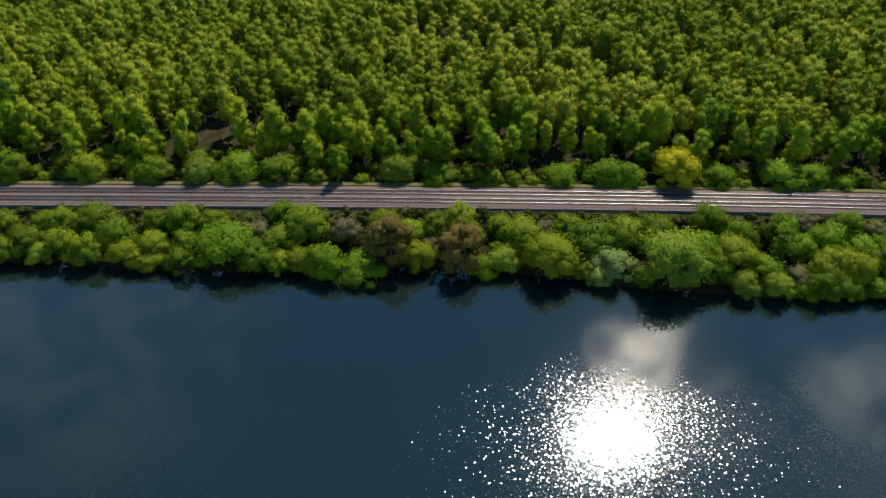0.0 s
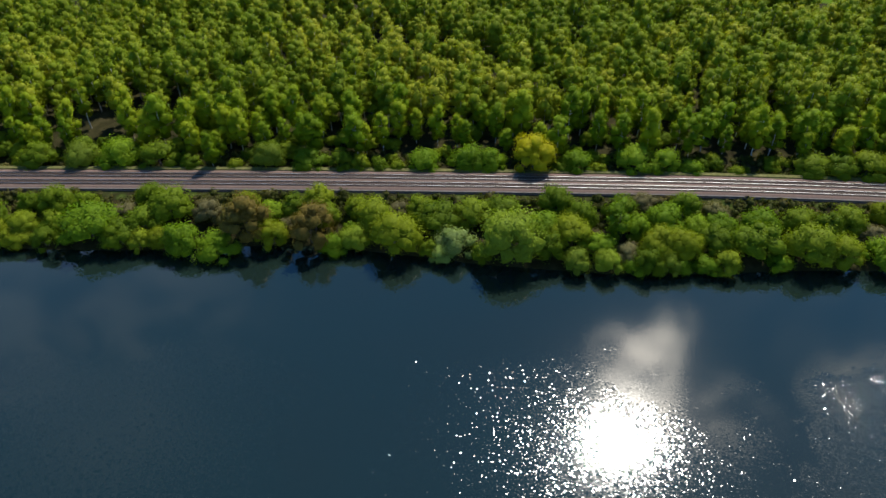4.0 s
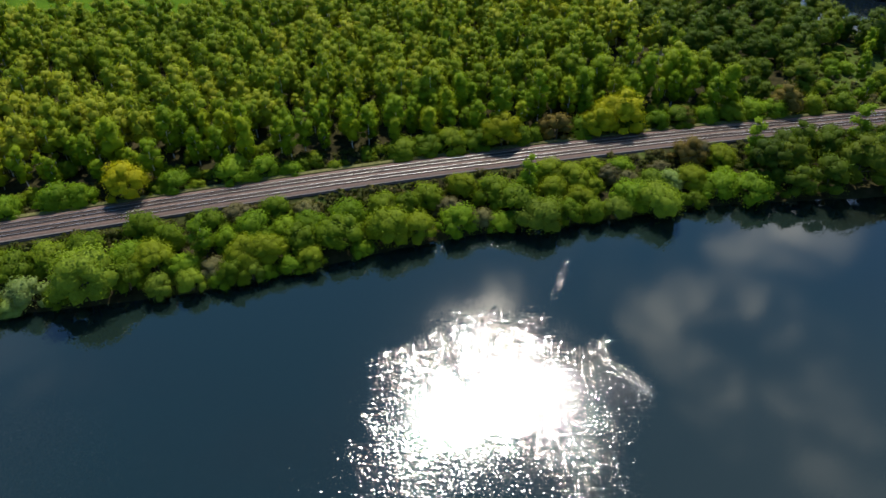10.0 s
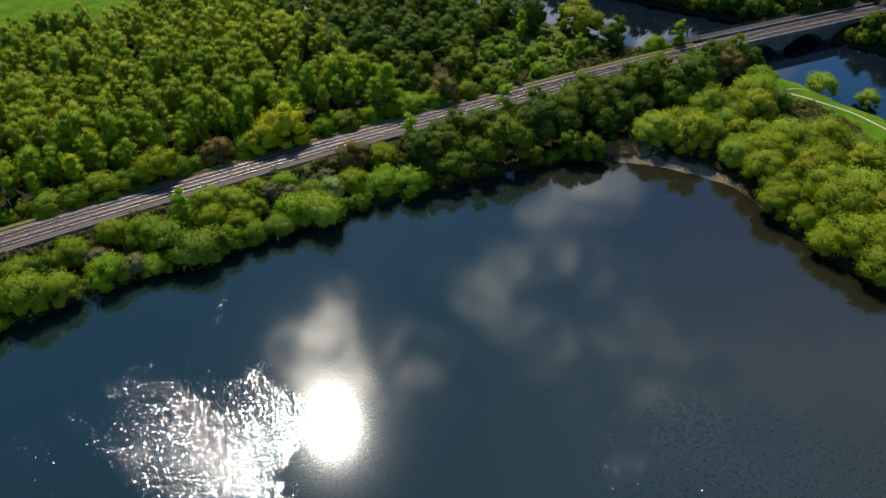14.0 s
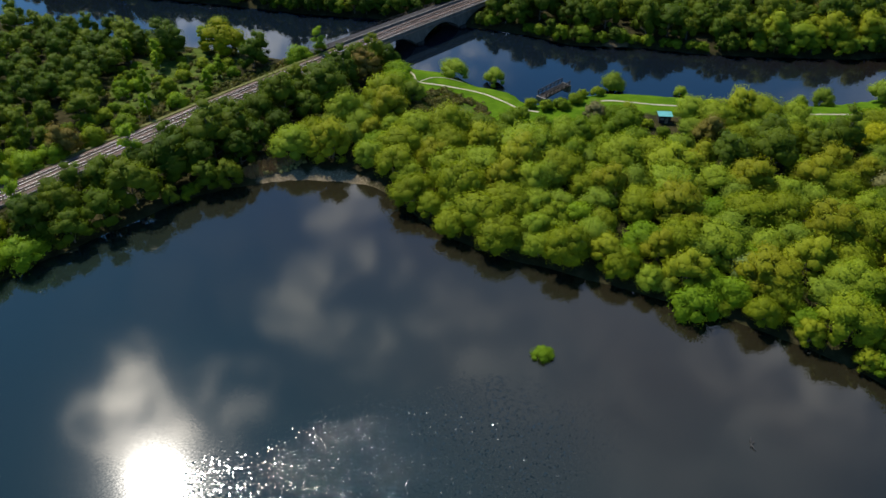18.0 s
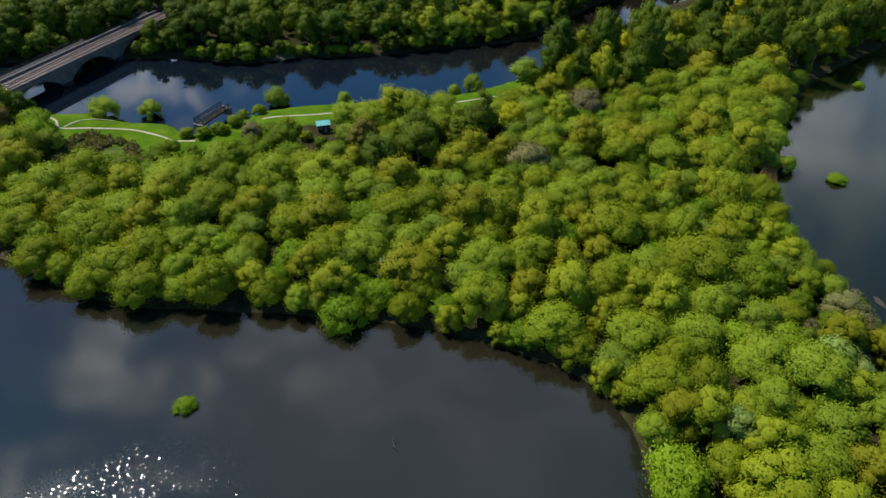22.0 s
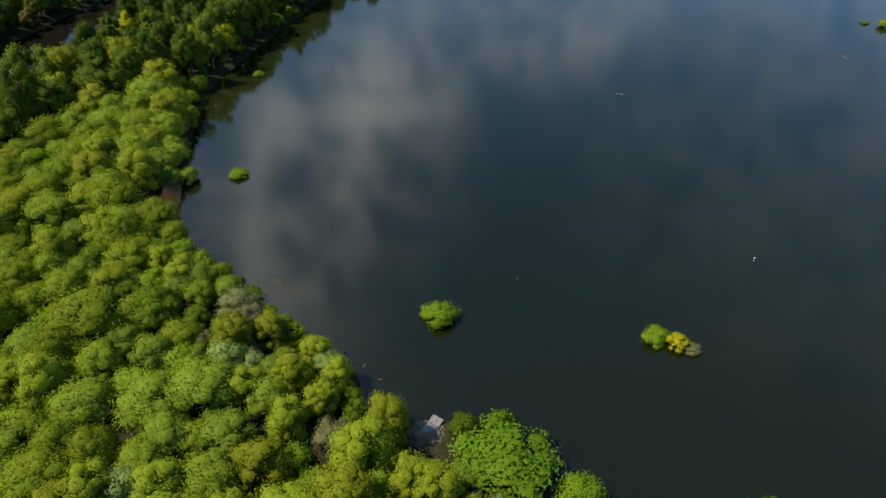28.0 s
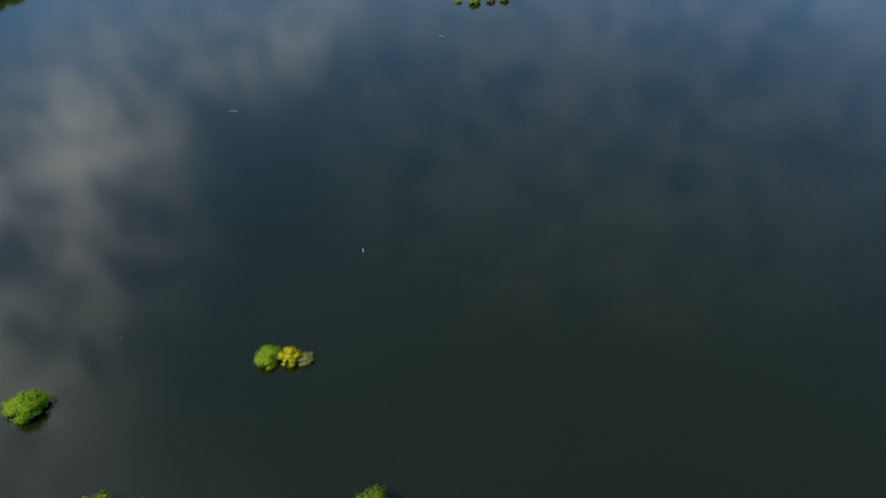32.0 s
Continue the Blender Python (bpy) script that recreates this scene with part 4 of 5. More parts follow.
for x0 in starts:
    v, f = arch_prism(-4.3, 4.3, 4.35, x0, x0 + SPAN, -1.3, 3.4)
    arch = part("arch", mesh_from("arch", v, f, [M["masonry"]]), None, bridge)
    v, f = arch_prism(-4.42, -4.3, 3.95, x0, x0 + SPAN, -1.3, 3.4)
    vv, ff = v, [g for g in f]
    part("arch_ring", mesh_from("arch_ring", [(a, b, min(c, 0.55 - 1.3 + 4.7 * math.sin(math.pi * min(1, max(0, (a - x0) / SPAN))) ** 0.75)) for a, b, c in vv], ff, [M["masonry"]]), None, arch)
for i in range(2):
    xc = starts[i] + SPAN + PIER / 2
    b = bmesh.new()
    box(b, (PIER, 8.6, 10.4), pose(xc, 0, -0.85))
    pier = part("pier", b, M["masonry"], bridge)
    b = bmesh.new()
    for sgn in (-1, 1):
        bmesh.ops.create_cone(b, segments=6, radius1=2.3, radius2=1.9, depth=4.4, cap_ends=True, matrix=pose(xc, sgn * 4.3, -3.0))
    box(b, (4.4, 9.4, 4.2), pose(xc, 0, -3.3), 0.1)
    part("cutwater", b, M["dark_steel"], pier, "dark pier footing")
for sgn, x0 in ((-1, -BL / 2 - 2.2), (1, BL / 2 + 1.0)):
    b = bmesh.new()
    box(b, (9.6, 8.6, 10.2), pose(x0 - 0.02 * sgn, 0, -0.75), 0.06)
    part("abutment", b, M["masonry"], bridge)
b = bmesh.new()
box(b, (BL + 12, 9.4, 0.5), pose(0, 0, 4.55), 0.06)
part("deck", b, M["masonry"], bridge)
for sgn in (-1, 1):
    b = bmesh.new()
    box(b, (BL + 12, 0.42, 0.85), pose(0, sgn * 4.55, 5.15), 0.05)
    par = part("parapet", b, M["masonry"], bridge)
    b = bmesh.new()
    box(b, (BL + 12, 0.6, 0.16), pose(0, sgn * 4.55, 5.66), 0.04)
    part("coping", b, M["masonry"], par)

# a dark steel footway beside it, upstream
foot = tagged(new("footway_bridge"), "dark steel footway with railings beside the railway bridge", "bridge")
foot.matrix_basis = place(BP[0], BP[1], 0, math.atan2(BD[1], BD[0])) @ pose(-3, 7.6, 0)
FL = BL + 30
b = bmesh.new()
box(b, (FL, 3.4, 0.3), pose(0, 0, 4.6), 0.03)
part("deck", b, M["dark_steel"], foot)
for sgn in (-1, 1):
    b = bmesh.new()
    box(b, (FL, 0.25, 1.1), pose(0, sgn * 1.75, 4.2), 0.03)
    part("girder", b, M["dark_steel"], foot)
    for zr in (5.3, 5.85):
        b = bmesh.new()
        box(b, (FL, 0.06, 0.07), pose(0, sgn * 1.8, zr))
        part("handrail", b, M["dark_steel"], foot)
    for xp in np.arange(-FL / 2 + 0.3, FL / 2, 2.5):
        b = bmesh.new()
        box(b, (0.09, 0.09, 1.2), pose(xp, sgn * 1.8, 5.3))
        part("post", b, M["dark_steel"], foot)
for xc in (starts[0] + SPAN + PIER / 2 + 3, starts[1] + SPAN + PIER / 2 + 3):
    b = bmesh.new()
    box(b, (1.6, 3.2, 9.4), pose(xc, 0, -0.5), 0.08)
    part("pier", b, M["masonry"], foot)

# ---- river bank: paths, footbridge, hut ----


def path_strip(points, width, name, label):
    line = spline(points, 1.5)
    vs, fs = [], []
    for i, p in enumerate(line):
        d = line[min(i + 1, len(line) - 1)] - line[max(i - 1, 0)]
        d /= np.linalg.norm(d)
        w = width * (0.9 + 0.18 * math.sin(i * 0.9) * math.sin(i * 0.37 + 1))
        for u in (-0.5, -0.32, 0.32, 0.5):
            q = p + np.array([-d[1], d[0]]) * u * w
            vs.append((*q, height(*q) + (0.14 if abs(u) < 0.4 else 0.02)))
    for i in range(len(line) - 1):
        fs += [[4 * i + j, 4 * i + 4 + j, 4 * i + 5 + j, 4 * i + 1 + j][::-1] for j in range(3)]
    return tagged(new(name, mesh_from(name, vs, fs, [M["path"]], smooth=True)), label, "path", kind="structure")


path_strip([(345, 98), (342.5, 91), (338.5, 86), (341, 77), (344, 65), (343.2, 55), (341.5, 47), (343, 41)], 0.9, "path", "pale trodden gravel path over the grass bank")
path_strip([(339, 85.5), (343.5, 84), (347, 80), (349, 74)], 0.5, "path_2", "faint trodden branch of the path")
path_strip([(361, 27.5), (363.5, 24), (368, 13), (373, 3), (383, -20), (395, -40), (404, -54)], 0.9, "path_3", "pale trodden gravel path along the river bank")
path_strip([(232, 262), (240, 246), (242, 226), (234, 205), (220, 176)], 3.0, "path_4", "pale sandy track through the birch wood")

fb = tagged(new("footbridge"), "dark timber footbridge with railings over a ditch beside the river", "bridge")
fb.matrix_basis = place(357.2, 43.0, 2.0, math.atan2(-2.5, 13.0))
FBL = 13.0
for n in range(26):
    b = bmesh.new()
    box(b, (0.44, 3.0, 0.12), pose(-FBL / 2 + 0.25 + n * 0.5, 0, 0.6 + random.uniform(-0.01, 0.01)), 0.015)
    part("plank", b, M["dark_timber"], fb)
for sgn in (-1, 1):
    b = bmesh.new()
    box(b, (FBL, 0.3, 0.5), pose(0, sgn * 1.3, 0.27), 0.03)
    part("beam", b, M["dark_timber"], fb)
    for xp in (-6.3, -4.2, -2.1, 0, 2.1, 4.2, 6.3):
        b = bmesh.new()
        box(b, (0.24, 0.24, 2.0), pose(xp, sgn * 1.62, 1.3), 0.03)
        part("post", b, M["dark_timber"], fb)
    for zr, hh in ((1.35, 0.26), (2.1, 0.34)):
        b = bmesh.new()
        box(b, (FBL + 0.4, 0.14, hh), pose(0, sgn * 1.72, zr), 0.02)
        part("rail", b, M["dark_timber"], fb)
for sx in (-1, 1):
    b = bmesh.new()
    box(b, (1.2, 3.6, 2.6), pose(sx * 6.6, 0, -0.75), 0.06)
    part("abutment", b, M["masonry"], fb)

hut = tagged(new("hut"), "small dark hut with a flat turquoise roof among the bushes", "hut")
hx, hy = 359.0, 5.2
hut.matrix_basis = place(hx, hy, height(hx, hy) - 0.1, math.atan2(-3.8, 2.2))
b = bmesh.new()
box(b, (3.6, 2.8, 2.5), pose(0, 0, 1.25), 0.03)
part("wall", b, M["dark_timber"], hut)
for n in range(7):
    b = bmesh.new()
    box(b, (0.62, 3.5, 0.07), pose(-1.92 + n * 0.64, 0, 2.62 + 0.012 * (n % 2)), 0.01)
    part("roof_sheet", b, M["roof_teal"], hut)
b = bmesh.new()
box(b, (4.5, 3.5, 0.1), pose(0, 0, 2.53), 0.01)
part("fascia", b, M["dark_timber"], hut)
b = bmesh.new()
box(b, (0.9, 0.08, 1.95), pose(0.5, -1.43, 0.98), 0.01)
door = part("door", b, M["timber"], hut)
b = bmesh.new()
box(b, (0.14, 0.06, 0.05), pose(0.82, -1.5, 1.0), 0.01)
part("handle", b, M["dark_steel"], door)
b = bmesh.new()
box(b, (1.1, 0.06, 0.7), pose(-0.9, -1.42, 1.5), 0.01)
part("shutter", b, M["timber"], hut)

# ---- planting ----
def rail_y(x):
    return float(np.interp(x, rail_line[:, 0], rail_line[:, 1]))


def rail_off(x, y):
    """About how far a place lies north of the railway's middle line."""
    return (y - rail_y(x)) * 0.99


cells = {}


def claim(x, y, w):
    cells.setdefault((int(x // 18), int(y // 18)), []).append((x, y, w))


def free(x, y, r):
    i, j = int(x // 18), int(y // 18)
    near = (q for a in (-1, 0, 1) for b_ in (-1, 0, 1) for q in cells.get((i + a, j + b_), ()))
    return all((x - a) ** 2 + (y - b_) ** 2 > (0.5 * (r + c_)) ** 2 for a, b_, c_ in near)


def put(kind, x, y, w, label=""):
    """A tree with a crown about w metres wide."""
    own = {"willow": 10, "osier": 10, "sallow": 8.5, "lime": 7, "thorn": 7.5, "may": 6, "birch": 5.8, "poplar": 3.4, "maple": 10, "rust": 8.5, "twig": 6.5, "oak": 11, "shrub": 4.6, "alder": 7.2}[kind]
    s = (1.1 if kind in ("birch", "poplar", "shrub") else 1.22) * w / own
    claim(x, y, w)
    return plant(K[kind], x, y, s, s * random.uniform(0.82, 1.06) * (1.0 if s < 1.25 else 0.92), label=label)


# the row north of the tracks: x, width
for kind, row in {
    "lime": [(-60, 10), (-8, 8), (23, 7), (35, 8.5), (41, 7), (63, 7), (79, 9), (86, 8), (93, 5), (177, 8), (199, 7), (215, 7), (229, 9), (236, 8)],
    "thorn": [(-120, 9), (-100, 8), (-82, 8), (-49, 8), (-40, 5), (124, 8), (131, 8), (138, 8), (145, 8), (157, 7), (191, 7), (206, 7), (222, 7), (248, 7), (258, 6), (1, 5.5), (6, 5)],
    "maple": [(52, 11), (152, 10), (187, 12), (181, 9)],
    "rust": [(169, 9), (240, 9), (207, 6)],
    "sallow": [(-19, 9), (-70, 8)],
    "birch": [(-34, 4.2)],
    "shrub": [(11, 5), (16, 4), (59, 5), (69, 4), (105, 4), (-28, 4)],
}.items():
    for x, w in row:
        put(kind, x, rail_y(x) + 5.6 + w * (0.25 if kind == "maple" else 0.42), w)

# the belt between the railway and the lake: x, y, width
for kind, row in {
    "lime": [(-56, 123, 11), (-33, 119, 9), (-24, 118, 8), (-14, 130, 6), (3, 119.5, 6), (7, 125, 4), (53, 126, 8), (82, 127, 9), (130, 117, 8), (176, 114, 9), (200, 112, 9), (208, 109, 10)],
    "thorn": [(-39, 130, 9), (-45, 134, 6), (-44, 125, 8), (-8, 131, 7), (12, 127, 8), (28, 127, 9), (36, 128, 9), (101, 119, 10), (113, 118, 10), (142, 124, 10), (146, 118, 9), (92, 120, 7), (62, 128, 7)],
    "rust": [(-18, 123, 11), (-2, 122, 10.5), (198, 125, 8)],
    "willow": [(18, 120, 12), (59, 121, 9), (79, 118, 8), (84, 118, 8), (120, 117, 7)],
    "sallow": [(45, 118, 13), (150, 113, 11), (181, 110, 10), (255, 116, 7)],
    "may": [(32, 119, 8), (29, 116.5, 5), (188, 117, 6)],
    "poplar": [(70, 123, 5), (151, 124, 4.5), (248, 119, 6), (216, 122, 5)],
    "twig": [(-29, 129, 7), (78, 134, 6), (-50, 129, 6), (95, 131, 6), (203, 128, 6)],
    "oak": [(238, 106, 12), (250, 107, 12), (265, 106, 13), (285, 107, 10), (294, 106, 11), (306, 98, 14), (318, 103, 11), (330, 106, 9)],
}.items():
    for x, y, w in row:
        put(kind, x, min(y, rail_y(x) - 6.5 - 0.3 * w), w)
put("lime", 336, 93, 9)
put("lime", 330, 88, 9)
put("may", 322, 89, 6)
put("rust", 329, 102, 10, "tall thin-leaved brown-green tree beside the bridge")
put("poplar", 333.5, 126.5, 4.5)
put("lime", 326, 130, 8)
put("sallow", 331, 133, 6)

# trees on the far side of the spit and by the river, one by one
for kind, row in {
    "oak": [(340, -20, 11), (356, -27, 12), (366, -44, 11), (346, -30, 11), (358, -40, 9), (412, -86, 13), (440, -112, 14), (458, -112, 13), (426, -98, 12), (478, -132, 12), (304, 176, 12), (326, 172, 11)],
    "osier": [(416, -76, 11), (428, -110, 12), (434, -132, 12), (452, -130, 13), (436, -90, 11), (468, -125, 12)],
    "rust": [(352, -11, 9), (350, -18, 8)],
    "maple": [(374, -52, 9), (318, 160, 13), (414, -66, 9), (424, -84, 9)],
    "sallow": [(301, 81, 9), (293, 79, 9), (296, 88, 7), (284, 84, 4), (353, 81, 9), (358.5, 67, 7), (377, 30, 7), (386, 9, 4.5), (404, -33, 7), (400, -27, 4), (413, -50, 10), (419, -54, 8)],
    "lime": [(282, -31, 9), (258, -103, 11), (266, -104, 8), (328, -122, 7), (397, -92, 8)],
    "twig": [(391, -72, 12), (352, -61, 11), (305, -140, 8), (312, -139, 8), (270, -150, 6)],
    "may": [(327, -119, 7), (295, -134, 7), (271, -113, 7), (298, -37, 7)],
    "willow": [(322, 157, 13), (287, 34, 13), (280, 45, 10), (297, 30, 12), (306, 62, 11), (288, 57, 11), (277.5, 17, 10), (316, 31, 13), (281, 0, 10), (325, 5, 12), (318, -11, 13), (360, -45, 12), (355, -63, 14), (317, -107, 14), (287, -129, 12), (293, -106, 11)],
}.items():
    for x, y, w in row:
        if free(x, y, w * 0.75):
            put(kind, x, y, w)
dome = put("lime", 253.0, -177.4, 15.5, "large dome-shaped bush in fresh green leaf on the point")
dome.scale.z *= 0.38
put("lime", 260.5, -180.5, 5.5)
put("sallow", 376, -134, 5.5)
put("osier", 262, -154, 10)
put("lime", 242, -187.5, 7)
put("lime", 226, -214.5, 7)

for x, y, w in ((350, 36.5, 5), (356, 34, 4.6), (362, 34.5, 4.2), (346, 40, 5), (345, 45, 4), (366, 31, 4.5), (352, 8, 4), (350, 2, 4.5), (347, -3, 5), (355, 12, 4)):
    put("shrub", x, y, w)

# the rest of the spit, grown close
rng = random.Random(5)


def scatter(x0, x1, y0, y1, cell):
    """Jittered places over a box."""
    pts = []
    for i in range(int((x1 - x0) / cell)):
        for j in range(int((y1 - y0) / cell)):
            pts.append((x0 + (i + rng.random()) * cell, y0 + (j + rng.random()) * cell))
    rng.shuffle(pts)
    return pts


cands = np.array(scatter(150, 580, -300, 92, 3.6))
dl, dm, dr, ro = to_shore(cands, lake_line), to_shore(cands, mere_line), to_shore(cands, river_line), rail_offset(cands)
for (x, y), a, m, r, o in zip(cands, dl, dm, dr, ro):
    d = min(a, m, r)
    if d < 1.2 or o > -24 or x < 208 or x < 258 and y < -176:
        continue
    grassy = r < (27 if y > 42 else 20) + 2 * math.sin(x * 0.3) and y > -58 and x < 432
    if m < 5 and x > 400 or m < 3.2 and x < 330 or r < 13 and x > 425 and y < -50 and x < np.interp(y, [-330, -73], [750, 503]):
        continue
    if grassy or math.hypot(x - 322, y - 66) < 13 or math.hypot(x - hx, y - hy) < 6:
        continue
    if a < 7 and 56 < y < 99:
        continue
    tall = y < -58 and x > np.interp(y, [-330, -148, -129, -114, -94, -79, -60], [640, 445, 434, 428, 412, 405, 399])
    beyond = x > np.interp(y, [-330, -73, 13, 84, 142], [750, 503, 427, 404, 384])
    if tall and not beyond and x > np.interp(y, [-330, -125, -97, -75, -58], [690, 489, 455, 441, 433]):
        if r > 5 and y > -135 and free(x, y, 3.4):
            put("shrub", x, y, rng.uniform(3.5, 4.6))
        continue
    ahead_hut = (hx - x) * 0.945 + (hy - y) * 0.325
    beside_hut = abs((hx - x) * 0.325 - (hy - y) * 0.945)
    if 0 < ahead_hut < 17 and beside_hut < 6.5:
        continue
    if math.hypot(x - 366, y + 127) < 8.5 or math.hypot(x - 265, y + 168) < 8 or math.hypot(x - 260, y + 167) < 5:
        continue
    u = rng.random()
    if m < 20 and x < 335 and not beyond:
        kind, w = ("sallow", rng.uniform(5, 7.5)) if u < 0.28 else ("thorn", rng.uniform(4.5, 6.5)) if u < 0.42 else ("lime", rng.uniform(4.5, 6.5)) if u < 0.58 else ("osier", rng.uniform(6, 8.5)) if u < 0.86 else ("twig", rng.uniform(4, 6)) if u < 0.94 else ("may", rng.uniform(4, 6))
    elif beyond:
        kind, w = ("oak", rng.uniform(8, 12)) if u < 0.6 else ("alder", rng.uniform(7, 10)) if u < 0.95 else ("rust", rng.uniform(7, 10))
    elif tall:
        kind, w = ("osier", rng.uniform(8, 11)) if u < 0.16 else ("maple", rng.uniform(7, 10)) if u < 0.22 else ("oak", rng.uniform(8, 11)) if u < 0.80 else ("alder", rng.uniform(8, 11))
    elif y > 0 and x > 318:
        kind, w = ("thorn", rng.uniform(5, 8)) if u < 0.5 else ("sallow", rng.uniform(6, 8)) if u < 0.8 else ("twig", rng.uniform(5, 7))
    elif d < 5:
        kind, w = ("willow", rng.uniform(6, 8.5)) if u < 0.6 else ("sallow", rng.uniform(5, 7)) if u < 0.85 else ("lime", rng.uniform(5, 7))
    else:
        kind, w = ("willow", rng.uniform(7, 12.5)) if u < 0.42 else ("osier", rng.uniform(7, 12.5)) if u < 0.70 else ("sallow", rng.uniform(6.5, 10)) if u < 0.85 else ("lime", rng.uniform(6, 9)) if u < 0.94 else ("thorn", rng.uniform(6, 8))
    if free(x, y, w * (0.28 if d > 5 else 0.2)):
        tree = put(kind, x, y, w)
        if tall and not beyond:
            tree.scale.z *= {"osier": 1.6, "maple": 1.5, "oak": 1.5, "alder": 1.5}.get(kind, 1.0)

# the rest of the lakeside belt
for x, y in scatter(-250, 345, 96, 138, 3.2):
    o = rail_off(x, y)
    if x < -130 or o > -9 or o < -45 or x > 330 and y < 100:
        continue
    d = sample("land", x, y)
    if d < 1.0:
        continue
    u = rng.random()
    # east of here darkened leaf kinds paint the cloud shadow on the bank
    if x > 214:
        kind, w = ("oak", rng.uniform(7, 10)) if u < 0.55 else ("alder", rng.uniform(6, 9))
    else:
        kind, w = ("thorn", rng.uniform(5.5, 9)) if u < 0.5 else ("lime", rng.uniform(5, 8)) if u < 0.72 else ("willow", rng.uniform(6, 8)) if u < 0.86 else ("twig", rng.uniform(4, 6))
    if free(x, y, w * (0.55 if x < 225 else 0.45)):
        put(kind, x, y, w)

# far bank of the river
for x, y in scatter(330, 530, -120, 330, 4.6):
    d = sample("river", x, y)
    east = x > np.interp(y, [-330, -73, 13, 84, 142, 215, 440], [750, 503, 427, 404, 384, 357, 270])
    if d < 2.0 or d > 46 or not east or abs(rail_off(x, y)) < 9:
        continue
    u = rng.random()
    near = d < 7
    kind, w = (("sallow", rng.uniform(6, 9)) if u < 0.04 else ("alder", rng.uniform(6, 9)) if u < 0.5 else ("oak", rng.uniform(6, 9))) if near else (("oak", rng.uniform(9, 13)) if u < 0.97 else ("maple", rng.uniform(8, 11)))
    if free(x, y, w * 0.42):
        put(kind, x, y, w)

# scrub in the clearing north of the line, and along the edge of the wood
for x, y in scatter(250, 335, 128, 195, 5.5):
    if clearing(x, y) < 1 and rail_off(x, y) > 9 and sample("land", x, y) > 3 and free(x, y, 3.5):
        u = rng.random()
        if u < 0.75:
            put(("shrub", "shrub", "thorn", "lime", "birch")[int(u * 6.6)], x, y, rng.uniform(3, 5.5))

# bushes leaning over the water all along the shores
def fringe(line, x0, x1, y0, y1, gap, kinds, inset):
    run = np.r_[0, np.cumsum(np.linalg.norm(np.diff(line, axis=0), axis=1))]
    for s in np.arange(0, run[-1], gap):
        s += rng.uniform(-0.3, 0.3) * gap
        x, y = (float(np.interp(s, run, line[:, i])) for i in (0, 1))
        if not (x0 < x < x1 and y0 < y < y1) or math.hypot(x - 272, y - 80) < 15 or math.hypot(x - 266, y + 168) < 5 or math.hypot(x - 367, y + 130) < 9 or x < 258 and y < -176 or abs(rail_off(x, y)) < 8:
            continue
        gxy = np.array([sample("land", x + 1, y) - sample("land", x - 1, y), sample("land", x, y + 1) - sample("land", x, y - 1)])
        gxy /= np.linalg.norm(gxy) + 1e-6
        kind = kinds[rng.randrange(len(kinds))]
        w = rng.uniform(4.2, 6.6)
        x, y = x + gxy[0] * (inset + 0.15 * w), y + gxy[1] * (inset + 0.15 * w)
        if free(x, y, w * 0.12):
            put(kind, x, y, w)


fringe(lake_line, 212, 262, 85, 125, 3.6, ("oak", "alder", "shrub", "alder"), -0.2)
fringe(lake_line, -130, 212, 85, 125, 3.4, ("lime", "shrub", "thorn", "willow", "sallow", "thorn"), -0.2)
fringe(lake_line, 205, 290, -103, 50, 4.0, ("willow", "sallow", "willow", "shrub", "osier", "lime"), 0.8)
fringe(mere_line, 215, 420, -240, -120, 4.2, ("sallow", "shrub", "shrub", "thorn", "willow", "shrub"), 1.2)
fringe(mere_line, 420, 560, -240, -120, 5.5, ("shrub", "thorn", "shrub"), 3.0)
fringe(spline(RIVER_B, 7) + (-2.2, -0.8), 330, 540, -100, 260, 5.0, ("oak", "thorn", "shrub", "oak"), 0.6)

# undergrowth at the edge of the birch wood
for x in np.arange(-130, 300, 3.6):
    for lo, hi in ((8, 14), (14, 24)):
        y = rail_y(x) + rng.uniform(lo, hi)
        if rng.random() < 0.62 and free(x, y, 0.8) and clearing(x, y) > 1:
            put(("shrub", "shrub", "thorn")[rng.randrange(3)], float(x), y, rng.uniform(2.8, 5.2))

# bushes standing in the lakes
for kind, x, y, w, label in (
    ("lime", 251.7, -9.6, 4.2, "small round bush standing alone in the lake"),
    ("lime", 294.4, -181.2, 8.0, "leafy green bush standing alone in the lake"),
    ("lime", 270.4, -223.6, 6.2, "leafy green bush in the lake beside a yellow one"),
    ("maple", 267.0, -226.4, 5.2, "yellow-leaved bush in the lake"),
    ("twig", 264.6, -228.8, 3.8, "greyish bare bush in the lake"),
    ("lime", 373.5, -148, 5.2, "small green bush standing in the lake near the reeds"),
    ("lime", 442, -166, 4.6, "small green bush standing in the lake"),
    ("willow", 391, -425, 6, "yellow-green willow bush on a low islet"),
    ("lime", 397, -420, 3.5, "green bush on a low islet"),
    ("twig", 386, -431, 4.5, "thin greyish bush on a low islet"),
    ("willow", 382.5, -437, 5, "yellow-green bush on a low islet"),
):
    ob = put(kind, x, y, w * 0.86, label)
    ob.location.z = -0.25
    ob.scale.z *= 0.68

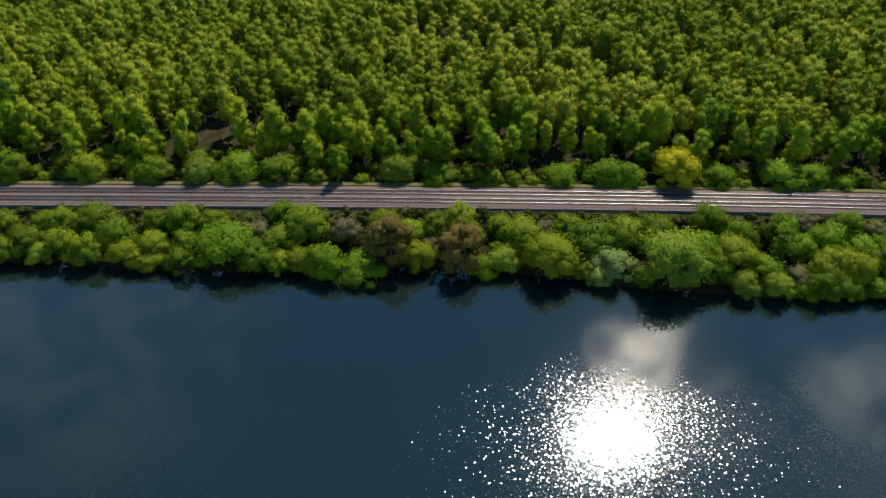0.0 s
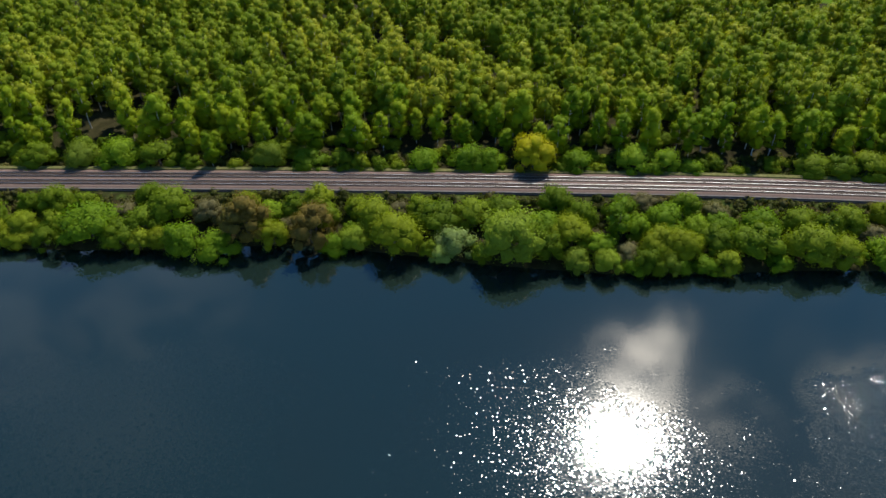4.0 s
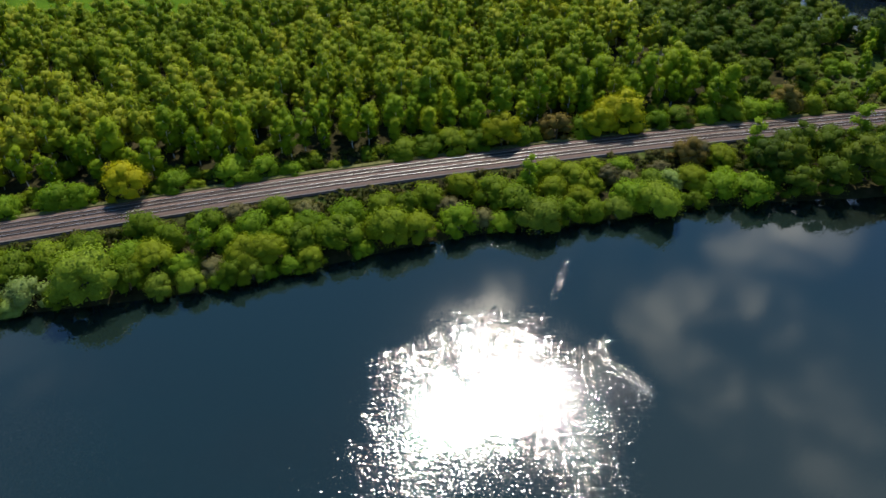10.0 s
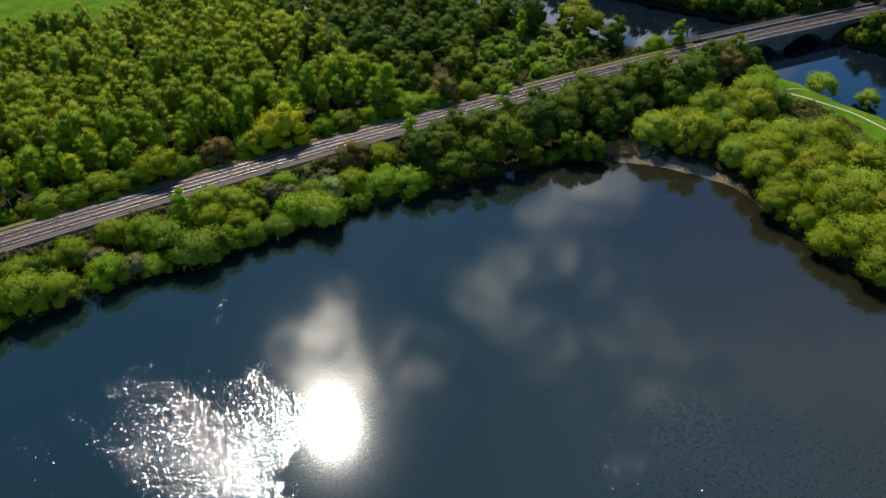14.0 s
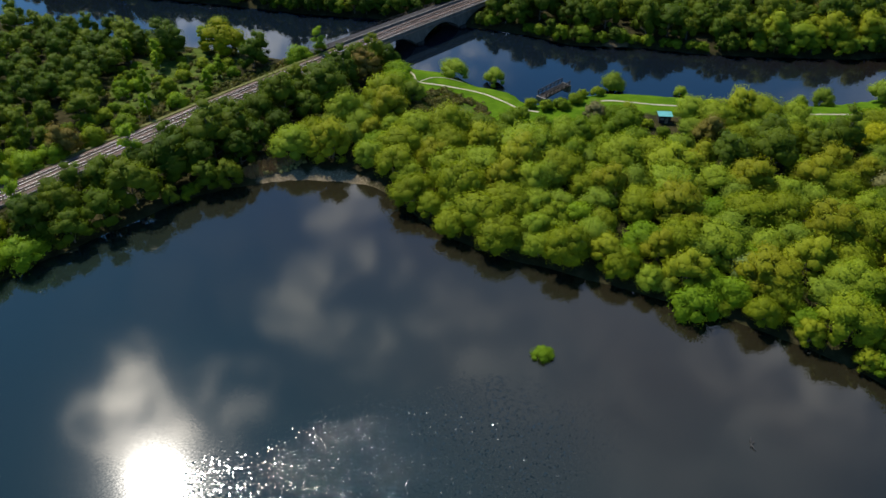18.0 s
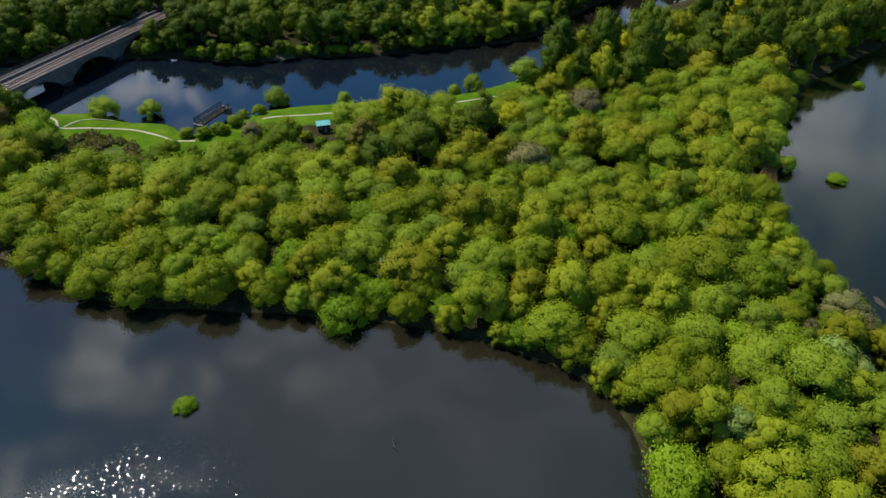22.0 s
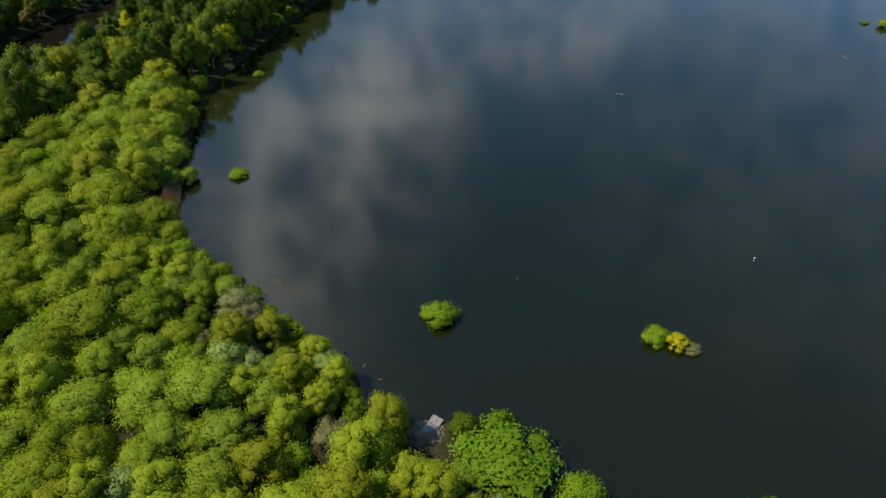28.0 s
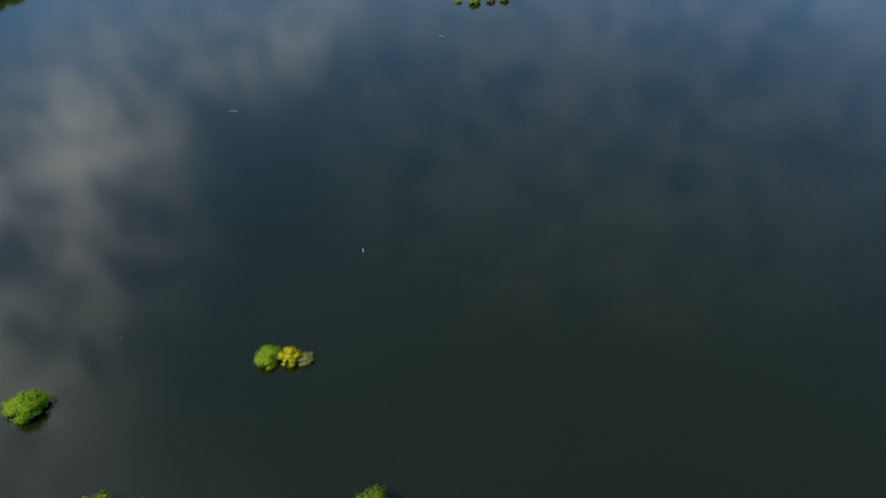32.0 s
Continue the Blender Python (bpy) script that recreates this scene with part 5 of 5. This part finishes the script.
# the birch wood
wood = []
for x, y in scatter(-270, 345, 140, 345, 4.6):
    o = rail_off(x, y)
    if x < -140 - (y - 140) * 0.65 or o < 11.5 or y > 267 - max(0, x - 150) * 0.1 + 4 * math.sin(x * 0.07) or y > 330:
        continue
    if clearing(x, y) < 1 or sample("river", x, y) < 5:
        continue
    gap = min(math.hypot(x - a, y - b) for a, b in ((232, 262), (238, 250), (241, 240), (242, 230), (239, 217), (234, 205)))
    if gap < 3.5 or x > 330 - max(0, y - 200) * 0.4:
        continue
    thin = math.sin(x * 0.045 + 2 * math.sin(y * 0.06)) + math.sin(y * 0.09 + x * 0.02)
    if thin > 1.5 and rng.random() < 0.75:
        continue
    # the cloud-shaded end of the wood: darkened alders replace the birches
    if x > 228 - (y - 150) * 0.12:
        if free(x, y, 4.2):
            put("alder", x, y, rng.uniform(5, 8.5))
    elif o < 27:
        if free(x, y, 1.6):
            put("birch", x, y, rng.uniform(3.6, 6.2))
    else:
        wood.append((x, y))


def low_tree(seed, clumps_of, leaves, size):
    g = np.random.default_rng(seed)
    v, f, m, nv = crown_arrays(g, clumps_of(g), leaves, size)
    tv, tf = tube([(0, 0, -0.5), (0.1, 0, 5), (0, 0.1, 10.5)], [0.16, 0.12, 0.04], 4, tri=True)
    return np.concatenate([v, tv]), np.concatenate([f, np.array(tf) + len(v)]), np.concatenate([m, np.full(len(tf), 2)]), np.concatenate([nv, np.zeros((len(tv), 3))])


def forest(name, places, protos, mats, label, w0, w1):
    vs, fs, ms, ts, ns, base = [], [], [], [], [], 0
    zs = heights(places)
    for (x, y), z in zip(places, zs):
        v, f, m, nv = protos[rng.randrange(len(protos))]
        s, a = rng.uniform(w0, w1), rng.uniform(0, 6.28)
        c, n = math.cos(a) * s, math.sin(a) * s
        vs.append(np.c_[v[:, 0] * c - v[:, 1] * n + x, v[:, 0] * n + v[:, 1] * c + y, v[:, 2] * s * rng.uniform(0.88, 1.12) + z])
        ns.append(np.c_[(nv[:, 0] * c - nv[:, 1] * n) / s, (nv[:, 0] * n + nv[:, 1] * c) / s, nv[:, 2]])
        fs.append(f + base)
        ms.append(m)
        ts.append(np.full(len(v), min(1.0, max(0.0, 0.5 + 0.28 * float(wave((x, y), 17, 29)[0]) + rng.gauss(0, 0.24))), np.float32))
        base += len(v)
    me = tri_mesh(name, np.concatenate(vs), np.concatenate(fs), mats, np.concatenate(ms), np.concatenate(ns))
    me.attributes.new("tint", "FLOAT", "POINT").data.foreach_set("value", np.concatenate(ts))
    return tagged(new(name, me), label, "wood", kind="stuff")


birches = [low_tree(s, lambda g: spire_clumps(g, g.uniform(4.4, 6.6), g.uniform(11.5, 15), 2.6, 8), 400, 0.33) for s in range(201, 208)]
forest("birch_wood", wood, birches, [M["birch_far"], M["birch_far"], M["birch_bark"]], "dense wood of young green birches", 0.65, 1.28)

# brambles, nettles and rough grass along the line and in the scrub
patch = []
for x, y in scatter(-150, 345, 104, 160, 1.7):
    o = rail_off(x, y)
    if -14 < o < -5.3 or 7.0 < o < 17 and rng.random() < 0.7:
        patch.append((x, y))
patch += [p for p in scatter(300, 350, 40, 92, 1.35) if math.hypot(p[0] - 324, p[1] - 64) < 14 + 5 * float(wave(p, 4, 7)[0]) and wave(p, 2.3, 3.7)[0] > -0.25 and sample("land", *p) > 14]
patch += [p for p in scatter(250, 335, 128, 195, 3.0) if clearing(*p) < 1 and rng.random() < 0.5 and abs(rail_off(*p)) > 8]


def tuft(seed):
    g = np.random.default_rng(seed)
    return crown_arrays(g, [(g.uniform(-0.6, 0.6), g.uniform(-0.6, 0.6), 0.15, g.uniform(0.5, 0.9)) for _ in range(2)], 34, 0.36)


forest("bramble_thicket", patch, [tuft(s) for s in (301, 302, 303)], [M["bramble"], M["bramble"]], "low tangle of brambles and rough grass", 0.7, 1.6)

# sedge tussocks on the shingle spit
sedge = []
for x, y in scatter(258, 284, 78, 100, 0.85):
    u, w = (x - 271.5) * 0.79 - (y - 88.5) * 0.61, (y - 88.5) * 0.79 + (x - 271.5) * 0.61
    if (u / 9.5) ** 2 + (w / 3.4) ** 2 < 1 and sample("land", x, y) > 0.2 and rng.random() < 0.75:
        sedge.append((x, y))
forest("sedge_bed", sedge, [tuft(s) for s in (311, 312, 313)], [M["sedge"], M["sedge"]], "bed of straw-coloured sedge tussocks on the shore", 0.5, 1.0)

# reeds at the water's edge
vs, fs = [], []
for n in range(3200):
    a, r = rng.uniform(0, 6.28), rng.random() ** 0.5
    x, y = (367.5 + 9.5 * r * math.cos(a), -128.3 + 2.4 * r * math.sin(a) - 0.17 * 9.5 * r * math.cos(a)) if n < 1700 else (270.5 + 7.5 * r * math.cos(a), 89 + 3.4 * r * math.sin(a) - 0.35 * 7.5 * r * math.cos(a))
    h, an, ln = rng.uniform(1.4, 2.6), rng.uniform(0, 3.14), rng.uniform(-0.3, 0.3)
    c, s = 0.09 * math.cos(an), 0.09 * math.sin(an)
    z = max(-0.2, height(x, y)) - 0.1
    fs.append([len(vs), len(vs) + 1, len(vs) + 2])
    vs += [(x - c, y - s, z), (x + c, y + s, z), (x + ln, y + ln * 0.6, z + h)]
tagged(new("reeds", mesh_from("reeds", vs, fs, [M["reed"]])), "stand of dry orange-brown reeds at the water's edge", "reeds", kind="stuff")

# ---- things in and by the water ----


def branch_thing(name, label, x, y, z, spans, mat, seed, spread=1.0):
    """A dead branch: bent limbs from one place."""
    g = np.random.default_rng(seed)
    e = tagged(new(name), label, "driftwood", "dead branches by the water")
    e.matrix_basis = place(x, y, z, g.uniform(0, 6.28))
    for n, ln in enumerate(spans):
        a = g.uniform(-0.7, 0.7) + (n % 2) * 3.0
        tip = np.array([ln * math.cos(a), ln * math.sin(a), g.uniform(0.05, 0.5) * spread])
        mid = tip / 2 + (g.uniform(-0.2, 0.2), g.uniform(-0.2, 0.2), g.uniform(0.1, 0.3) * spread)
        v, f = tube([(0, 0, -0.1), mid, tip], [0.12, 0.09, 0.03], 5)
        part("branch", mesh_from("branch", v, f, [M[mat]], smooth=True), None, e)
    return e


branch_thing("sunken_branch", "dark forked branch sticking out of the lake", 254, -52, 0, (1.6, 1.4, 1.0, 0.8), "wet_wood", 1)
branch_thing("sunken_branch", "bleached forked branch sticking out of the lake", 377, -283.4, 0, (2.0, 1.6, 1.4, 0.9), "driftwood", 2, 1.6)
branch_thing("sunken_branch", "small bleached branch sticking out of the lake", 372, -383, 0, (1.6, 1.2, 0.9), "driftwood", 3, 1.4)
branch_thing("sunken_branch", "dark twig just breaking the lake surface", 300, -204, 0, (1.0, 0.9), "wet_wood", 4)
branch_thing("fallen_branch", "pale fallen branches on the shore of the point", 258.5, -168.5, 0.9, (2.6, 2.0, 1.5), "driftwood", 5)
branch_thing("fallen_branch", "pale fallen branches under the willows", 302, -150, 0.7, (2.2, 1.8, 1.5), "driftwood", 6)

post = tagged(new("marker_post"), "thin white marker post standing in the lake", "post")
post.matrix_basis = place(284.2, -262.5, 0)
b = bmesh.new()
bmesh.ops.create_cone(b, segments=8, radius1=0.09, radius2=0.08, depth=2.0, cap_ends=True, matrix=pose(0, 0, 0))
part("pole", b, M["white"], post)
b = bmesh.new()
bmesh.ops.create_cone(b, segments=8, radius1=0.14, radius2=0.1, depth=0.3, cap_ends=True, matrix=pose(0, 0, 1.1))
part("cap", b, M["white"], post)

stage = tagged(new("fishing_stage"), "weathered pale timber fishing stage at the shore", "jetty")
stage.matrix_basis = place(266.2, -168.6, 0.55, 2.2)
for n in range(11):
    b = bmesh.new()
    box(b, (0.4, 2.4, 0.1), pose(-2.25 + n * 0.45, random.uniform(-0.06, 0.06), 0.35 + random.uniform(-0.02, 0.02)), 0.015)
    part("plank", b, M["timber"], stage)
for sx in (-1.9, 0, 1.9):
    for sy in (-0.9, 0.9):
        b = bmesh.new()
        bmesh.ops.create_cone(b, segments=7, radius1=0.1, radius2=0.1, depth=1.9, cap_ends=True, matrix=pose(sx, sy, -0.55))
        part("leg", b, M["timber"], stage)
for sy in (-0.9, 0.9):
    b = bmesh.new()
    box(b, (4.9, 0.12, 0.18), pose(0, sy, 0.2), 0.01)
    part("beam", b, M["timber"], stage)


def mud_bank(x, y, w, d, a, seed):
    g = np.random.default_rng(seed)
    b = bmesh.new()
    n = 18
    rings = []
    for r, z in ((1.0, -0.12), (0.8, 0.02), (0.45, 0.07)):
        rings.append([b.verts.new((w / 2 * r * math.cos(6.283 * i / n) * (1 + q), d / 2 * r * math.sin(6.283 * i / n) * (1 + q), z)) for i, q in enumerate(g.uniform(-0.25, 0.25, n))])
    for a0, a1 in zip(rings, rings[1:]):
        for i in range(n):
            b.faces.new((a0[i], a0[(i + 1) % n], a1[(i + 1) % n], a1[i]))
    b.faces.new(rings[-1])
    ob = part("mud_bank", b, M["mud"])
    ob.matrix_basis = place(x, y, 0, a)
    return tagged(ob, "low brown mud bank just above the lake surface", "mud bank", "mud banks")


for n, (x, y, w, d) in enumerate(((321, -149, 4.5, 2.0), (318, -146, 3.4, 1.6), (317, -151, 1.6, 0.9), (323, -144.5, 4.0, 1.4), (314, -149.5, 1.2, 0.7), (287, -161, 1.6, 0.8), (273.5, -162, 1.8, 1.0), (282, -163, 1.2, 0.7), (292, -158, 1.4, 0.7))):
    mud_bank(x, y, w, d, 0.5 + n, n)
